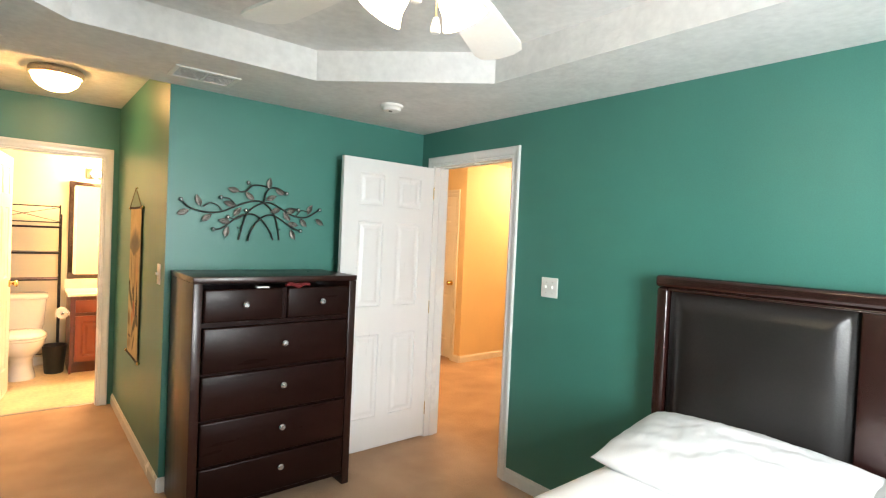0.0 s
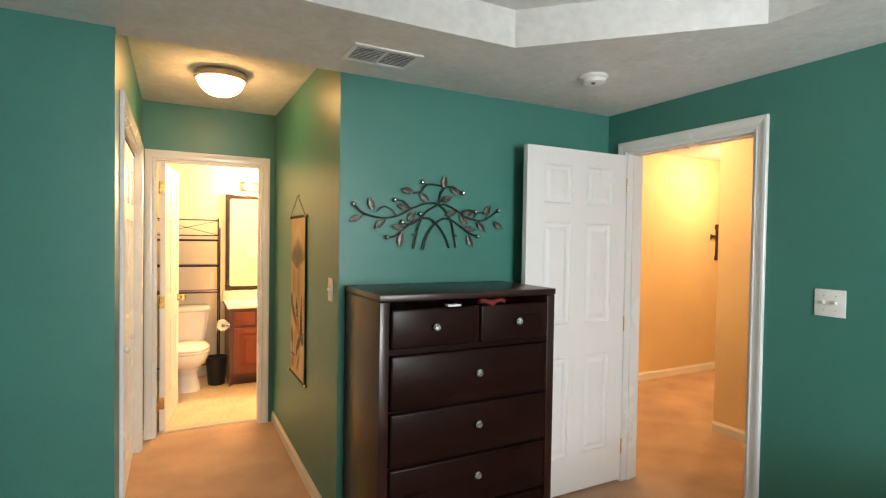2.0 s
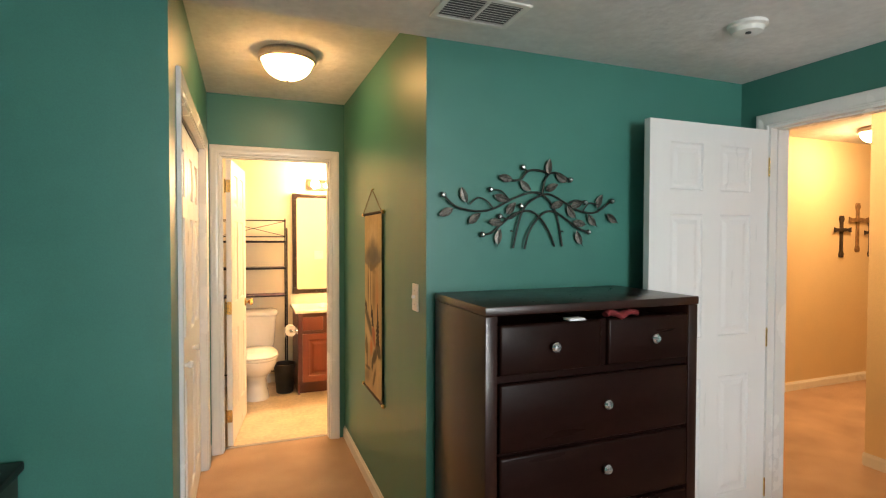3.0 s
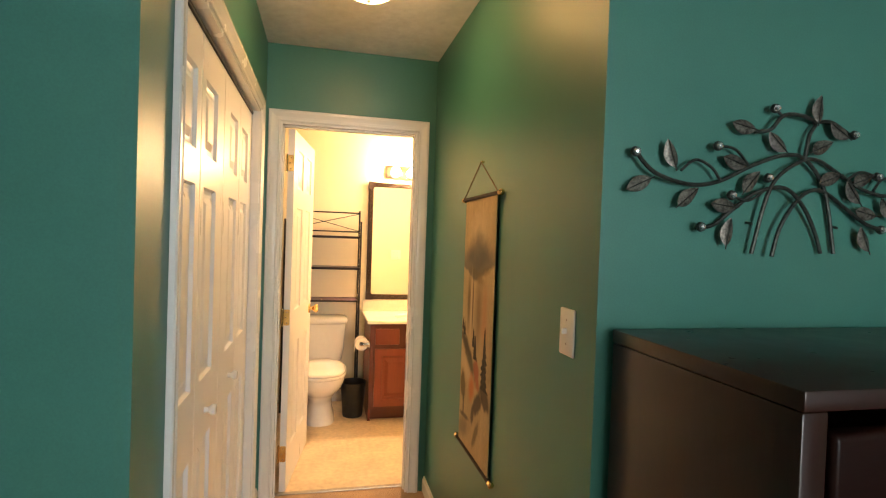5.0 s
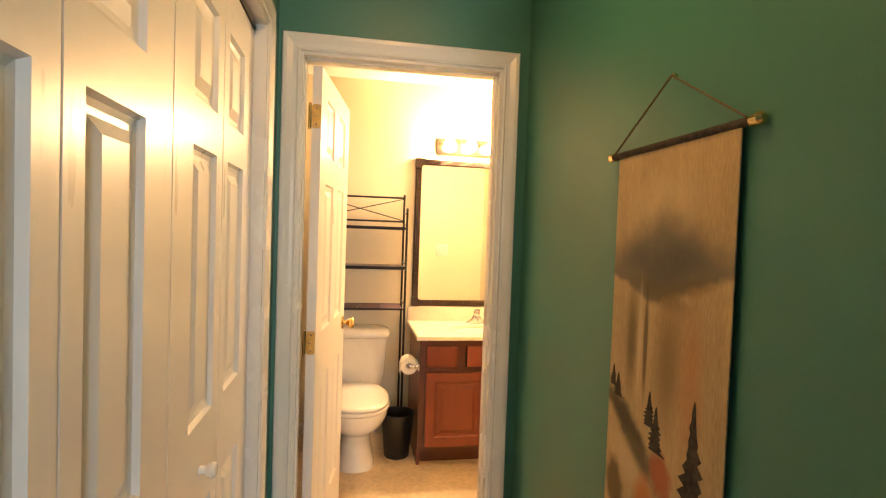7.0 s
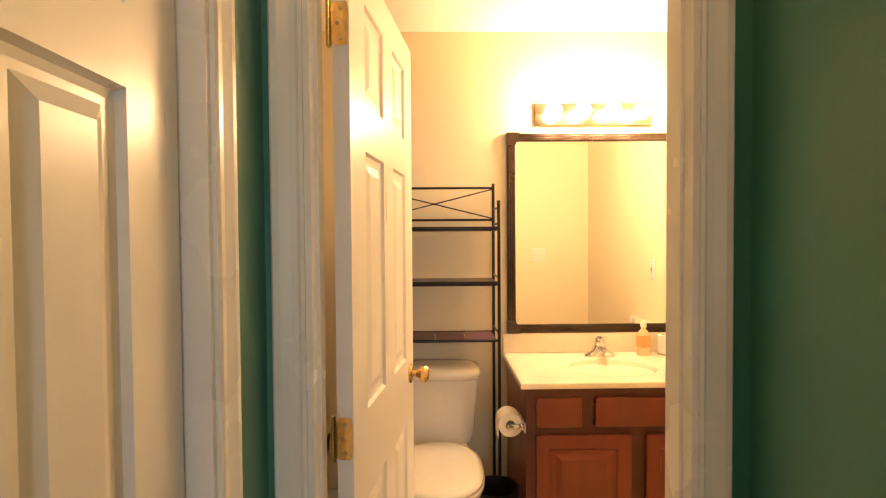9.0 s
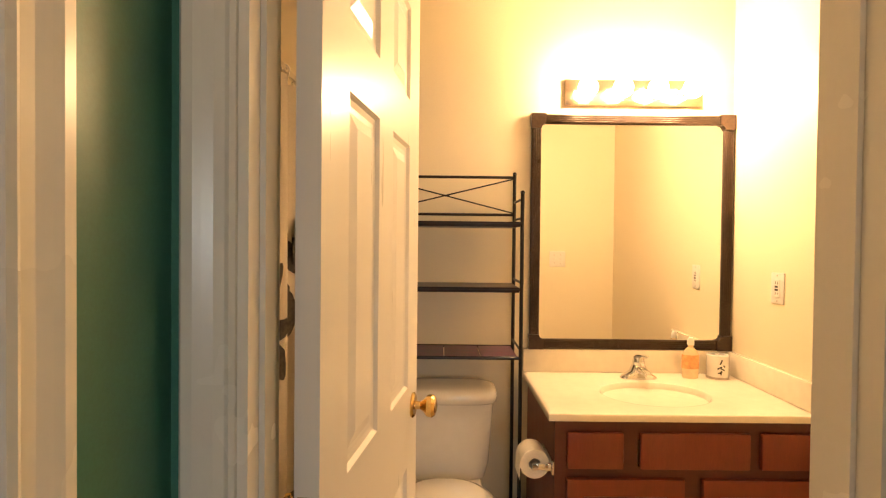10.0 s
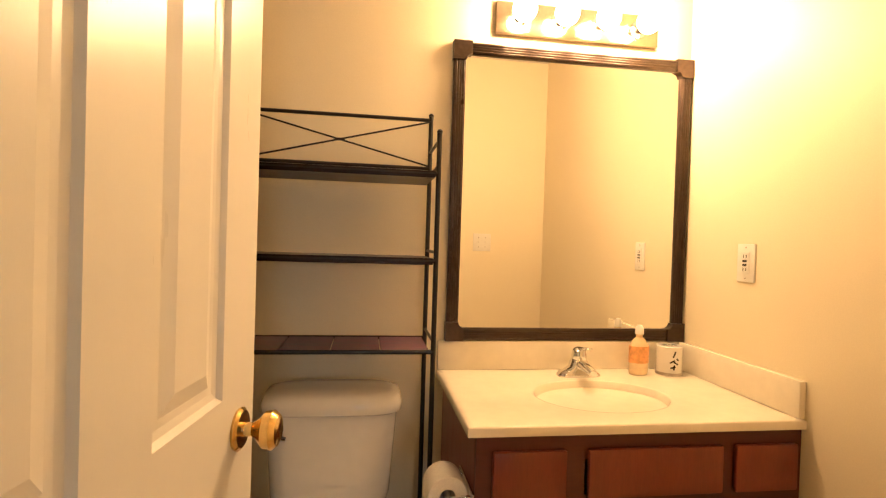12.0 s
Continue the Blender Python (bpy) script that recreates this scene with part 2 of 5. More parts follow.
def leaf_slab(width, height, panels, thick=0.035, rebate=0.011, both=True):
    """A panelled door leaf in x (0 to width) and z; raised fields in sunk panels, faces at y 0 and thick."""
    bm = bmesh.new()
    xs = sorted({0.0, width, *(p[0] for p in panels), *(p[1] for p in panels)})
    zs = sorted({0.0, height, *(p[2] for p in panels), *(p[3] for p in panels)})

    def panel_at(x, z):
        for p in panels:
            if p[0] < x < p[1] and p[2] < z < p[3]:
                return p
        return None

    def face(y, s):
        for x0, x1 in zip(xs, xs[1:]):
            for z0, z1 in zip(zs, zs[1:]):
                if panel_at((x0 + x1) / 2, (z0 + z1) / 2) is None:
                    bm.faces.new([bm.verts.new(c) for c in ((x0, y, z0), (x1, y, z0), (x1, y, z1), (x0, y, z1))])
        for x0, x1, z0, z1 in panels:
            loops = []
            for inset, depth in ((0, 0), (0.006, rebate * 0.8), (0.016, rebate), (0.026, rebate), (0.048, rebate * 0.25)):
                loops.append([bm.verts.new((a, y + s * depth, c)) for a, c in ((x0 + inset, z0 + inset), (x1 - inset, z0 + inset), (x1 - inset, z1 - inset), (x0 + inset, z1 - inset))])
            for a, b in zip(loops, loops[1:]):
                for i in range(4):
                    bm.faces.new((a[i], a[(i + 1) % 4], b[(i + 1) % 4], b[i]))
            bm.faces.new(loops[-1])

    face(0, 1)
    face(thick, -1)
    for quad in (((0, 0), (width, 0)), ((width, 0), (width, height)), ((width, height), (0, height)), ((0, height), (0, 0))):
        (xa, za), (xb, zb) = quad
        bm.faces.new([bm.verts.new(c) for c in ((xa, 0, za), (xb, 0, zb), (xb, thick, zb), (xa, thick, za))])
    bmesh.ops.remove_doubles(bm, verts=bm.verts, dist=0.0002)
    return bm


def casing_profile(width=0.06, thick=0.017):
    """Moulded casing section: across the board, and proud of the wall."""
    return [(0, 0.001), (0, 0.009), (0.006, 0.012), (0.012, 0.009), (0.024, 0.010), (0.036, 0.014), (0.044, thick), (width - 0.004, thick), (width, thick - 0.004), (width, 0.001)]


def casing(o0, o1, head, at, axis, way, width=0.06):
    """A mitred U of casing round an opening o0..o1 up to head, on the wall plane at."""
    bm = bmesh.new()
    rows = []
    for a, z, da, dz in ((o0, 0.0, -1, 0), (o0, head, -1, 1), (o1, head, 1, 1), (o1, 0.0, 1, 0)):
        row = []
        for w, t in casing_profile(width):
            p, q = a + da * w, z + dz * w
            row.append(bm.verts.new((p, at + way * t, q) if axis == "x" else (at + way * t, p, q)))
        rows.append(row)
    for a, b in zip(rows, rows[1:]):
        for i in range(len(a)):
            j = (i + 1) % len(a)
            bm.faces.new((a[i], a[j], b[j], b[i]))
    bm.faces.new(rows[0])
    bm.faces.new(rows[-1])
    return bm


def skirting(x0, y0, x1, y1, nx, ny, name="baseboard", h=0.083, t=0.013):
    """A baseboard from one point to another, proud of the wall along (nx, ny)."""
    bm = bmesh.new()
    sec = [(0, 0), (t, 0), (t, h - 0.02), (t * 0.6, h - 0.008), (t * 0.45, h), (0, h)]
    a = [bm.verts.new((x0 + nx * d, y0 + ny * d, z + 0.001)) for d, z in sec]
    b = [bm.verts.new((x1 + nx * d, y1 + ny * d, z + 0.001)) for d, z in sec]
    for i in range(len(a)):
        j = (i + 1) % len(a)
        bm.faces.new((a[i], a[j], b[j], b[i]))
    bm.faces.new(a)
    bm.faces.new(b)
    return setting(name, bm, TRIM, "white painted baseboard along the wall", "baseboard")


# ---- structure ----
X_W, X_E, Y_S, Y_N = -1.0, 2.755, -1.2, 3.2      # bedroom
H0, H1, Y_B = 0.085, 1.0, 5.01                    # passage, and the wall with the bathroom door
B_W, B_E, B_S, B_N = -0.95, 1.667, 5.118, 6.705   # bathroom
LOW, TOP = 2.285, 2.44
HEAD = 2.035

floor = setting("floor", boxes([(-1.2, 8.2, -1.4, 5.09, -0.1, 0.0), (2.0, 8.2, 5.09, 8.0, -0.1, 0.0)]), CARPET, "tan cut-pile carpet with faint tread marks", "carpet")
setting("bathroom_floor", boxes([(-1.1, 1.8, 5.09, 6.85, -0.1, 0.0)]), VINYL, "beige mottled vinyl bathroom floor", "floor")
setting("threshold", box(0.179, 0.880, 5.075, 5.105, 0.0, 0.008, 0.003), NICKEL, "thin metal strip between carpet and vinyl", "threshold")

setting("wall_north", boxes([(H1 + 0.12, X_E + 0.12, Y_N, Y_N + 0.12, 0, 2.5), (X_W - 0.12, H0, 3.115, 3.235, 0, 2.5)]), GREEN, "teal green painted bedroom wall", "wall")
setting("wall_east", boxes([(X_E, X_E + 0.12, Y_S - 0.12, 2.25, 0, 2.5), (X_E, X_E + 0.12, 3.045, Y_N, 0, 2.5), (X_E, X_E + 0.12, 2.25, 3.045, HEAD, 2.5)]), GREEN, "teal green painted wall behind the bed", "wall")
setting("wall_west", boxes([(X_W - 0.12, X_W, Y_S - 0.12, Y_N, 0, 2.5)]), GREEN, "teal green painted bedroom wall", "wall")
WX0, WX1, WZ0, WZ1 = 0.88, 1.78, 0.92, 2.08
setting("wall_south", boxes([(X_W, WX0, Y_S - 0.12, Y_S, 0, 2.5), (WX1, X_E, Y_S - 0.12, Y_S, 0, 2.5), (WX0, WX1, Y_S - 0.12, Y_S, 0, WZ0), (WX0, WX1, Y_S - 0.12, Y_S, WZ1, 2.5)]), GREEN, "teal green painted wall with the window", "wall")
setting("wall_passage_east", boxes([(H1, H1 + 0.12, Y_N, Y_B, 0, 2.5)]), GREEN, "teal green painted passage wall", "wall")
C0, C1 = 3.37, 4.78
setting("wall_passage_west", boxes([(H0 - 0.12, H0, 3.235, C0, 0, 2.5), (H0 - 0.12, H0, C1, Y_B, 0, 2.5), (H0 - 0.12, H0, C0, C1, HEAD, 2.5)]), GREEN, "teal green passage wall with the closet opening", "wall")
D0, D1 = 0.160, 0.899
# the wall between passage and bathroom: a green skin and a cream skin
setting("wall_bathroom_door", boxes([(-1.1, D0, Y_B, Y_B + 0.08, 0, 2.5), (D1, 1.8, Y_B, Y_B + 0.08, 0, 2.5), (D0, D1, Y_B, Y_B + 0.08, HEAD, 2.5)]), GREEN, "teal green wall round the bathroom door", "wall")
setting("wall_bathroom_south", boxes([(-1.1, D0, Y_B + 0.08, B_S, 0, 2.5), (D1, 1.8, Y_B + 0.08, B_S, 0, 2.5), (D0, D1, Y_B + 0.08, B_S, HEAD, 2.5)]), CREAM, "cream painted bathroom wall", "wall")
setting("wall_bathroom_east", boxes([(B_E, 1.8, B_S, B_N, 0, 2.5)]), CREAM, "cream painted bathroom wall", "wall")
setting("wall_bathroom_north", boxes([(-1.1, 1.8, B_N, 6.85, 0, 2.5)]), CREAM, "cream painted bathroom wall behind the mirror", "wall")
setting("wall_bathroom_west", boxes([(-1.1, B_W, B_S, B_N, 0, 2.5)]), CREAM, "cream painted bathroom wall", "wall")
setting("wall_closet", boxes([(-0.75, -0.65, Y_N + 0.12, Y_B, 0, 2.5)]), TRIM, "white wall inside the closet", "wall")
setting("wall_landing_west", boxes([(2.755, 2.875, Y_N + 0.12, 7.9, 0, 2.5)]), TAN, "tan painted landing wall", "wall")
setting("wall_landing_skin", boxes([(2.875, 2.881, -1.3, 2.19, 0, 2.5), (2.875, 2.881, 3.105, Y_N + 0.12, 0, 2.5), (2.875, 2.881, 2.19, 3.105, HEAD + 0.06, 2.5)]), TAN, "tan painted back of the bedroom wall", "wall")
setting("wall_landing_north", boxes([(4.5, 8.1, 4.62, 4.74, 0, 2.5)]), TAN, "warm tan landing wall with crosses", "wall")
LD0, LD1 = 4.785, 5.555
setting("wall_landing_corner", boxes([(4.5, 4.62, 4.74, LD0, 0, 2.5), (4.5, 4.62, LD1, 7.9, 0, 2.5), (4.5, 4.62, LD0, LD1, HEAD, 2.5)]), TAN, "tan landing wall with a closed door", "wall")
setting("wall_landing_east", boxes([(4.07, 4.19, -1.3, 3.33, 0, 2.5), (4.19, 8.1, 3.21, 3.33, 0, 2.5)]), TAN, "tan landing wall at the turn of the passage", "wall")
setting("wall_landing_ends", boxes([(8.1, 8.2, 3.21, 4.74, 0, 2.5), (2.755, 4.7, 7.9, 8.0, 0, 2.5), (2.881, 4.07, -1.4, -1.3, 0, 2.5)]), TAN, "tan wall closing the landing", "wall")


def tray_ceiling():
    """The lowered border of the bedroom ceiling round an eight-sided tray."""
    c = 0.65
    x0, x1, y0, y1 = -0.14, 2.19, -0.5, 2.525
    ring = [(x0 + c, y0), (x1 - c, y0), (x1, y0 + c), (x1, y1 - c), (x1 - c, y1), (x0 + c, y1), (x0, y1 - c), (x0, y0 + c)]
    out = [(x0 + c, Y_S - .1), (x1 - c, Y_S - .1), (X_E + .1, y0 + c), (X_E + .1, y1 - c), (x1 - c, Y_N), (x0 + c, Y_N), (X_W - .1, y1 - c), (X_W - .1, y0 + c)]
    corner = {1: (X_E + .1, Y_S - .1), 3: (X_E + .1, Y_N), 5: (X_W - .1, Y_N), 7: (X_W - .1, Y_S - .1)}
    bm = bmesh.new()
    for z in (LOW, TOP + 0.004):
        for i in range(8):
            j = (i + 1) % 8
            loop = [ring[i], ring[j], out[j]] + ([corner[i]] if i in corner else []) + [out[i]]
            bm.faces.new([bm.verts.new((x, y, z)) for x, y in loop])
    for i in range(8):
        j = (i + 1) % 8
        bm.faces.new([bm.verts.new((*p, z)) for p, z in ((ring[i], LOW), (ring[j], LOW), (ring[j], TOP + 0.004), (ring[i], TOP + 0.004))])
    bm.faces.new([bm.verts.new(p) for p in ((X_W, Y_N, LOW), (X_E, Y_N, LOW), (X_E, Y_N, TOP), (X_W, Y_N, TOP))])
    bmesh.ops.remove_doubles(bm, verts=bm.verts, dist=0.0005)
    return bm


setting("ceiling_border", tray_ceiling(), CEIL, "white textured lowered ceiling border round a tray", "ceiling")
setting("ceiling", boxes([(-1.2, 2.9, -1.4, Y_N - 0.003, TOP, 2.6)]), CEIL, "white textured tray ceiling", "ceiling")
setting("ceiling_passage", boxes([(-0.8, 1.2, Y_N, Y_B + 0.05, TOP, 2.6)]), CEIL, "white textured passage ceiling", "ceiling")
setting("ceiling_bathroom", boxes([(-1.1, 1.8, Y_B + 0.05, 6.85, TOP, 2.6)]), CEIL_PLAIN, "smooth white bathroom ceiling", "ceiling")
setting("ceiling_landing", boxes([(2.9, 8.2, -1.4, 8.0, TOP, 2.6), (2.755, 2.9, Y_N, 8.0, TOP, 2.6)]), CEIL, "white textured landing ceiling", "ceiling")

skirting(H1 + 0.0, Y_N, X_E, Y_N, 0, -1)
skirting(X_W, 3.115, H0, 3.115, 0, -1)
skirting(X_E, Y_S, X_E, 2.19, -1, 0)
skirting(X_W, Y_S, X_W, Y_N, 1, 0)
skirting(X_W, Y_S, X_E, Y_S, 0, 1)
skirting(H1, Y_N, H1, Y_B, -1, 0)
skirting(H0, 3.115, H0, C0 - 0.06, 1, 0)
skirting(H0, C1 + 0.06, H0, Y_B, 1, 0)
skirting(4.5, 4.62, 8.1, 4.62, 0, -1)
skirting(4.07, -1.3, 4.07, 3.33, -1, 0)
skirting(4.07, 3.33, 8.1, 3.33, 0, 1)
skirting(4.5, 4.62, 4.5, LD0 - 0.06, -1, 0)
skirting(2.875, Y_N, 2.875, 7.9, 1, 0)
skirting(-0.95, B_N, 0.75, B_N, 0, -1)


def door_frame(name, o0, o1, axis, w0, w1, label, stop=True):
    """Jambs, stops and both casings of an opening through a wall w0..w1."""
    ob = thing(name, Matrix(), label, "door frame", kind="structure")
    j = 0.012

    def slab(a0, a1, b0, b1, z0, z1):
        return box(a0, a1, b0, b1, z0, z1) if axis == "x" else box(b0, b1, a0, a1, z0, z1)
    for nm, a0, a1, z0, z1 in (("jamb", o0, o0 + j, 0, HEAD - j), ("jamb", o1 - j, o1, 0, HEAD - j), ("head", o0, o1, HEAD - j, HEAD)):
        part(nm, slab(a0, a1, w0 - 0.002, w1 + 0.002, z0, z1), TRIM, ob)
    if stop:
        mid = (w0 + w1) / 2
        for a0, a1, z0, z1 in ((o0 + j, o0 + j + 0.007, 0, HEAD - j), (o1 - j - 0.007, o1 - j, 0, HEAD - j), (o0 + j, o1 - j, HEAD - j - 0.007, HEAD - j)):
            part("door_stop", slab(a0, a1, mid - 0.02, mid + 0.02, z0, z1), TRIM, ob)
    part("casing", casing(o0, o1, HEAD, w0, axis, -1), TRIM, ob)
    part("casing", casing(o0, o1, HEAD, w1, axis, 1), TRIM, ob)
    return ob


door_frame("door_frame_bedroom", 2.25, 3.045, "y", X_E, X_E + 0.126, "white moulded casing of the bedroom doorway")
door_frame("door_frame_bathroom", D0, D1, "x", Y_B, B_S, "white moulded casing of the bathroom doorway")
door_frame("door_frame_closet", C0, C1, "y", H0 - 0.12, H0, "white moulded casing of the closet opening", stop=False)
door_frame("door_frame_landing", LD0, LD1, "y", 4.5, 4.62, "white casing of a landing door")


def six_panels(w, h=2.01):
    a, b, c, d = 0.115, w / 2 - 0.055, w / 2 + 0.055, w - 0.12
    return [(x0, x1, z0, z1) for x0, x1 in ((a, b), (c, d)) for z0, z1 in ((0.22, 0.80), (0.995, 1.58), (1.69, 1.91))]


def knob_set(parent, x, z, y, way, material, r=0.027):
    rose = shifted(turned([(0, 0), (0.031, 0), (0.032, 0.004), (0.027, 0.008), (0.0, 0.008)], axis="y"), Matrix.Translation((x, y, z)) @ (Matrix.Identity(4) if way < 0 else Matrix.Rotation(math.pi, 4, "X")))
    k = part("knob", shifted(turned([(0, 0.006), (0.011, 0.006), (0.010, 0.022), (0.016, 0.030), (r, 0.040), (r + 0.002, 0.052), (r - 0.004, 0.060), (0.014, 0.063), (0, 0.061)], axis="y"), Matrix.Translation((x, y, z)) @ (Matrix.Identity(4) if way < 0 else Matrix.Rotation(math.pi, 4, "X"))), material, parent, smooth=True)
    part("rose", rose, material, k, smooth=True)


def hinge(parent, z, jamb):
    """A butt hinge: pin behind the leaf's back corner, one plate on the leaf's edge, one on the jamb."""
    h = part("hinge", shifted(turned([(0, -0.049), (0.004, -0.049), (0.0045, -0.045), (0.006, -0.045), (0.006, 0.045), (0.0045, 0.045), (0.004, 0.049), (0, 0.049)], 12), Matrix.Translation((-0.005, 0.041, z))), BRASS, parent, "brass butt hinge", smooth=True)
    leaf_plate = shifted(prism(superellipse(0.0185, z, 0.0165, 0.044, 7, 28), 0.0002, 0.0022), Matrix.Rotation(radians(90), 4, "Z"))
    part("hinge_plate", leaf_plate, BRASS, h)
    part("hinge_plate", box(-0.037, -0.005, jamb - 0.0022, jamb, z - 0.044, z + 0.044, 0.0006, 1), BRASS, h)
    for dz in (-0.03, 0.0, 0.03):
        part("screw", shifted(turned([(0, 0), (0.004, 0), (0.003, 0.0012), (0, 0.0014)], 10, "x"), Matrix.Translation((-0.0036, 0.018 + 0.006 * (dz == 0), z + dz))), NICKEL, h)


def panel_door(name, w, m, label, knob, hinges=True, jamb=0.060):
    ob = thing(name, m, label, "door", kind="structure")
    part("leaf", shifted(leaf_slab(w, 2.005, six_panels(w), rebate=0.009), Matrix.Translation((0, 0, 0.01))), DOORW, ob)
    knob_set(ob, w - 0.06, 0.945, 0.0, -1, knob)
    knob_set(ob, w - 0.06, 0.945, 0.035, 1, knob)
    part("latch_plate", box(w - 0.0005, w + 0.0015, 0.006, 0.029, 0.915, 0.975), knob, ob)
    if hinges:
        for z in (0.22, 0.98, 1.83):
            hinge(ob, z, jamb)
    return ob


# bathroom door stands open into the bathroom; its panelled inner face looks at the vanity
panel_door("door_bathroom", 0.70, Matrix.Translation((0.231, B_S - 0.016, 0)) @ Matrix.Rotation(radians(82.3), 4, "Z"), "white six-panel bathroom door standing open, brass knob and hinges", BRASS)
# bedroom door stands open against the dresser
panel_door("door_bedroom", 0.748, Matrix.Translation((X_E - 0.004, 3.08, 0)) @ Matrix.Rotation(radians(180), 4, "Z"), "white six-panel bedroom door opened flat along the wall", BRASS, jamb=0.046)
panel_door("door_landing", 0.725, Matrix.Translation((4.535, LD1 - 0.022, 0)) @ Matrix.Rotation(radians(-90), 4, "Z"), "white closed landing door", BRASS, hinges=False)


def closet_doors():
    w = (C1 - C0 - 0.036 - 0.012) / 4
    for k in range(4):
        ob = thing("closet_door", Matrix.Translation((0.05, C0 + 0.02 + k * (w + 0.0025) + w, 0)) @ Matrix.Rotation(radians(-90), 4, "Z"), "white three-panel bifold closet leaf, shut", "closet door", "bifold closet leaves", "structure")
        near, far = (0.05, 0.115) if k in (0, 2) else (0.115, 0.05)
        pn = [(near, w - far, z0, z1) for z0, z1 in ((0.15, 0.785), (0.98, 1.555), (1.65, 1.87))]
        part("leaf", shifted(leaf_slab(w - 0.003, 1.985, pn, 0.03, 0.013), Matrix.Translation((0, -0.0, 0.015)) @ Matrix.Scale(-1, 4, (0, 1, 0))), DOORW, ob)
        if k in (1, 2):
            kn = shifted(turned([(0, 0), (0.010, 0), (0.009, 0.012), (0.015, 0.018), (0.018, 0.026), (0.014, 0.034), (0, 0.036)], 20), Matrix.Translation(((near + w - far) / 2, 0.0, 0.885)) @ Matrix.Rotation(radians(-90), 4, "X"))
            part("knob", kn, TRIM, ob, "round white wooden knob", smooth=True)


closet_doors()
part("track", box(0.0, 0.055, C0 + 0.018, C1 - 0.018, 2.003, 2.016), BLACK, bpy.data.objects["door_frame_closet"], "dark steel bifold track")


# ---- bedroom window, behind the walker ----
def bedroom_window():
    ob = thing("window_1", Matrix.Translation((0, Y_S - 0.06, 0)), "white double-hung bedroom window letting in daylight", "window", kind="structure")
    for x0, x1, z0, z1 in ((WX0, WX0 + 0.05, WZ0, WZ1), (WX1 - 0.05, WX1, WZ0, WZ1), (WX0 + 0.05, WX1 - 0.05, WZ0, WZ0 + 0.05), (WX0 + 0.05, WX1 - 0.05, WZ1 - 0.05, WZ1), (WX0 + 0.05, WX1 - 0.05, 1.48, 1.52), (1.31, 1.35, WZ0 + 0.05, 1.48), (1.31, 1.35, 1.52, WZ1 - 0.05)):
        part("window_frame", box(x0, x1, -0.045, -0.005, z0, z1), TRIM, ob)
    for x0, x1 in ((WX0 + 0.05, 1.31), (1.35, WX1 - 0.05)):
        for z0, z1 in ((WZ0 + 0.05, 1.48), (1.52, WZ1 - 0.05)):
            p = part("pane", box(x0, x1, -0.032, -0.028, z0, z1), GLASS, ob)
            p.visible_shadow = False
    part("window_sill", box(WX0 - 0.03, WX1 + 0.03, 0.06, 0.12, WZ0 - 0.03, WZ0, 0.006), TRIM, ob)


bedroom_window()
setting("ground", boxes([(-60, 60, -90, -1.5, -3.2, -3.0)]), GRASS, "lawn below the bedroom window", "lawn")


# ---- bedroom things ----
def dresser():
    x0, x1, y0, y1, h = 1.03, 1.935, 2.712, 3.18, 1.255
    ob = thing("dresser", Matrix.Translation((x0, y0, 0)), "dark espresso five-tier dresser with crystal knobs, before the green wall", "dresser")
    w, d = x1 - x0, y1 - y0
    part("top", box(-0.002, w + 0.002, -0.004, d, h - 0.030, h, 0.004), ESPRESSO_SIDE, ob, smooth=True)
    for a in (0, w - 0.045):
        part("side_panel", box(a, a + 0.045, 0.0, d, 0.0 if a else 0.0, h - 0.031, 0.004), ESPRESSO_SIDE, ob, smooth=True)
    part("back_panel", box(0.046, w - 0.046, d - 0.02, d - 0.004, 0.10, h - 0.032), ESPRESSO_SIDE, ob)
    part("bottom_rail", box(0.046, w - 0.046, 0.006, 0.03, 0.06, 0.083, 0.003), ESPRESSO, ob)
    rows = [(0.085, 0.288), (0.300, 0.522), (0.534, 0.756), (0.768, 0.998), (1.026, 1.192)]
    for (za, zb), (zc, zd) in zip(rows, rows[1:]):
        part("rail", box(0.046, w - 0.046, 0.012, 0.035, zb + 0.002, zc - 0.002), ESPRESSO, ob)

    def drawer(xa, xb, za, zb, knobs, kz):
        dr = part("drawer", box(xa, xb, -0.006, 0.03, za, zb, 0.009, 3), ESPRESSO, ob, smooth=True)
        part("drawer_box", box(xa + 0.02, xb - 0.02, 0.031, d - 0.05, za + 0.01, zb - 0.02), ESPRESSO, dr)
        for kx in knobs:
            part("knob", shifted(turned([(0, 0), (0.008, 0), (0.007, 0.010), (0.015, 0.014), (0.018, 0.022), (0.012, 0.030), (0, 0.031)], 10, "y"), Matrix.Translation((kx, -0.005, kz))), CRYSTAL, dr, "faceted crystal knob on chrome")
    for (za, zb), kz in zip(rows, (0.214, 0.434, 0.664, 0.894)):
        drawer(0.052, w - 0.052, za, zb, (w / 2 + 0.016,), kz)
    drawer(0.052, 0.452, *rows[4], (0.252,), 1.112)
    drawer(0.482, w - 0.052, *rows[4], (0.68,), 1.112)
    part("divider", box(0.454, 0.480, 0.01, 0.035, rows[4][0], rows[4][1]), ESPRESSO, ob)
    return ob


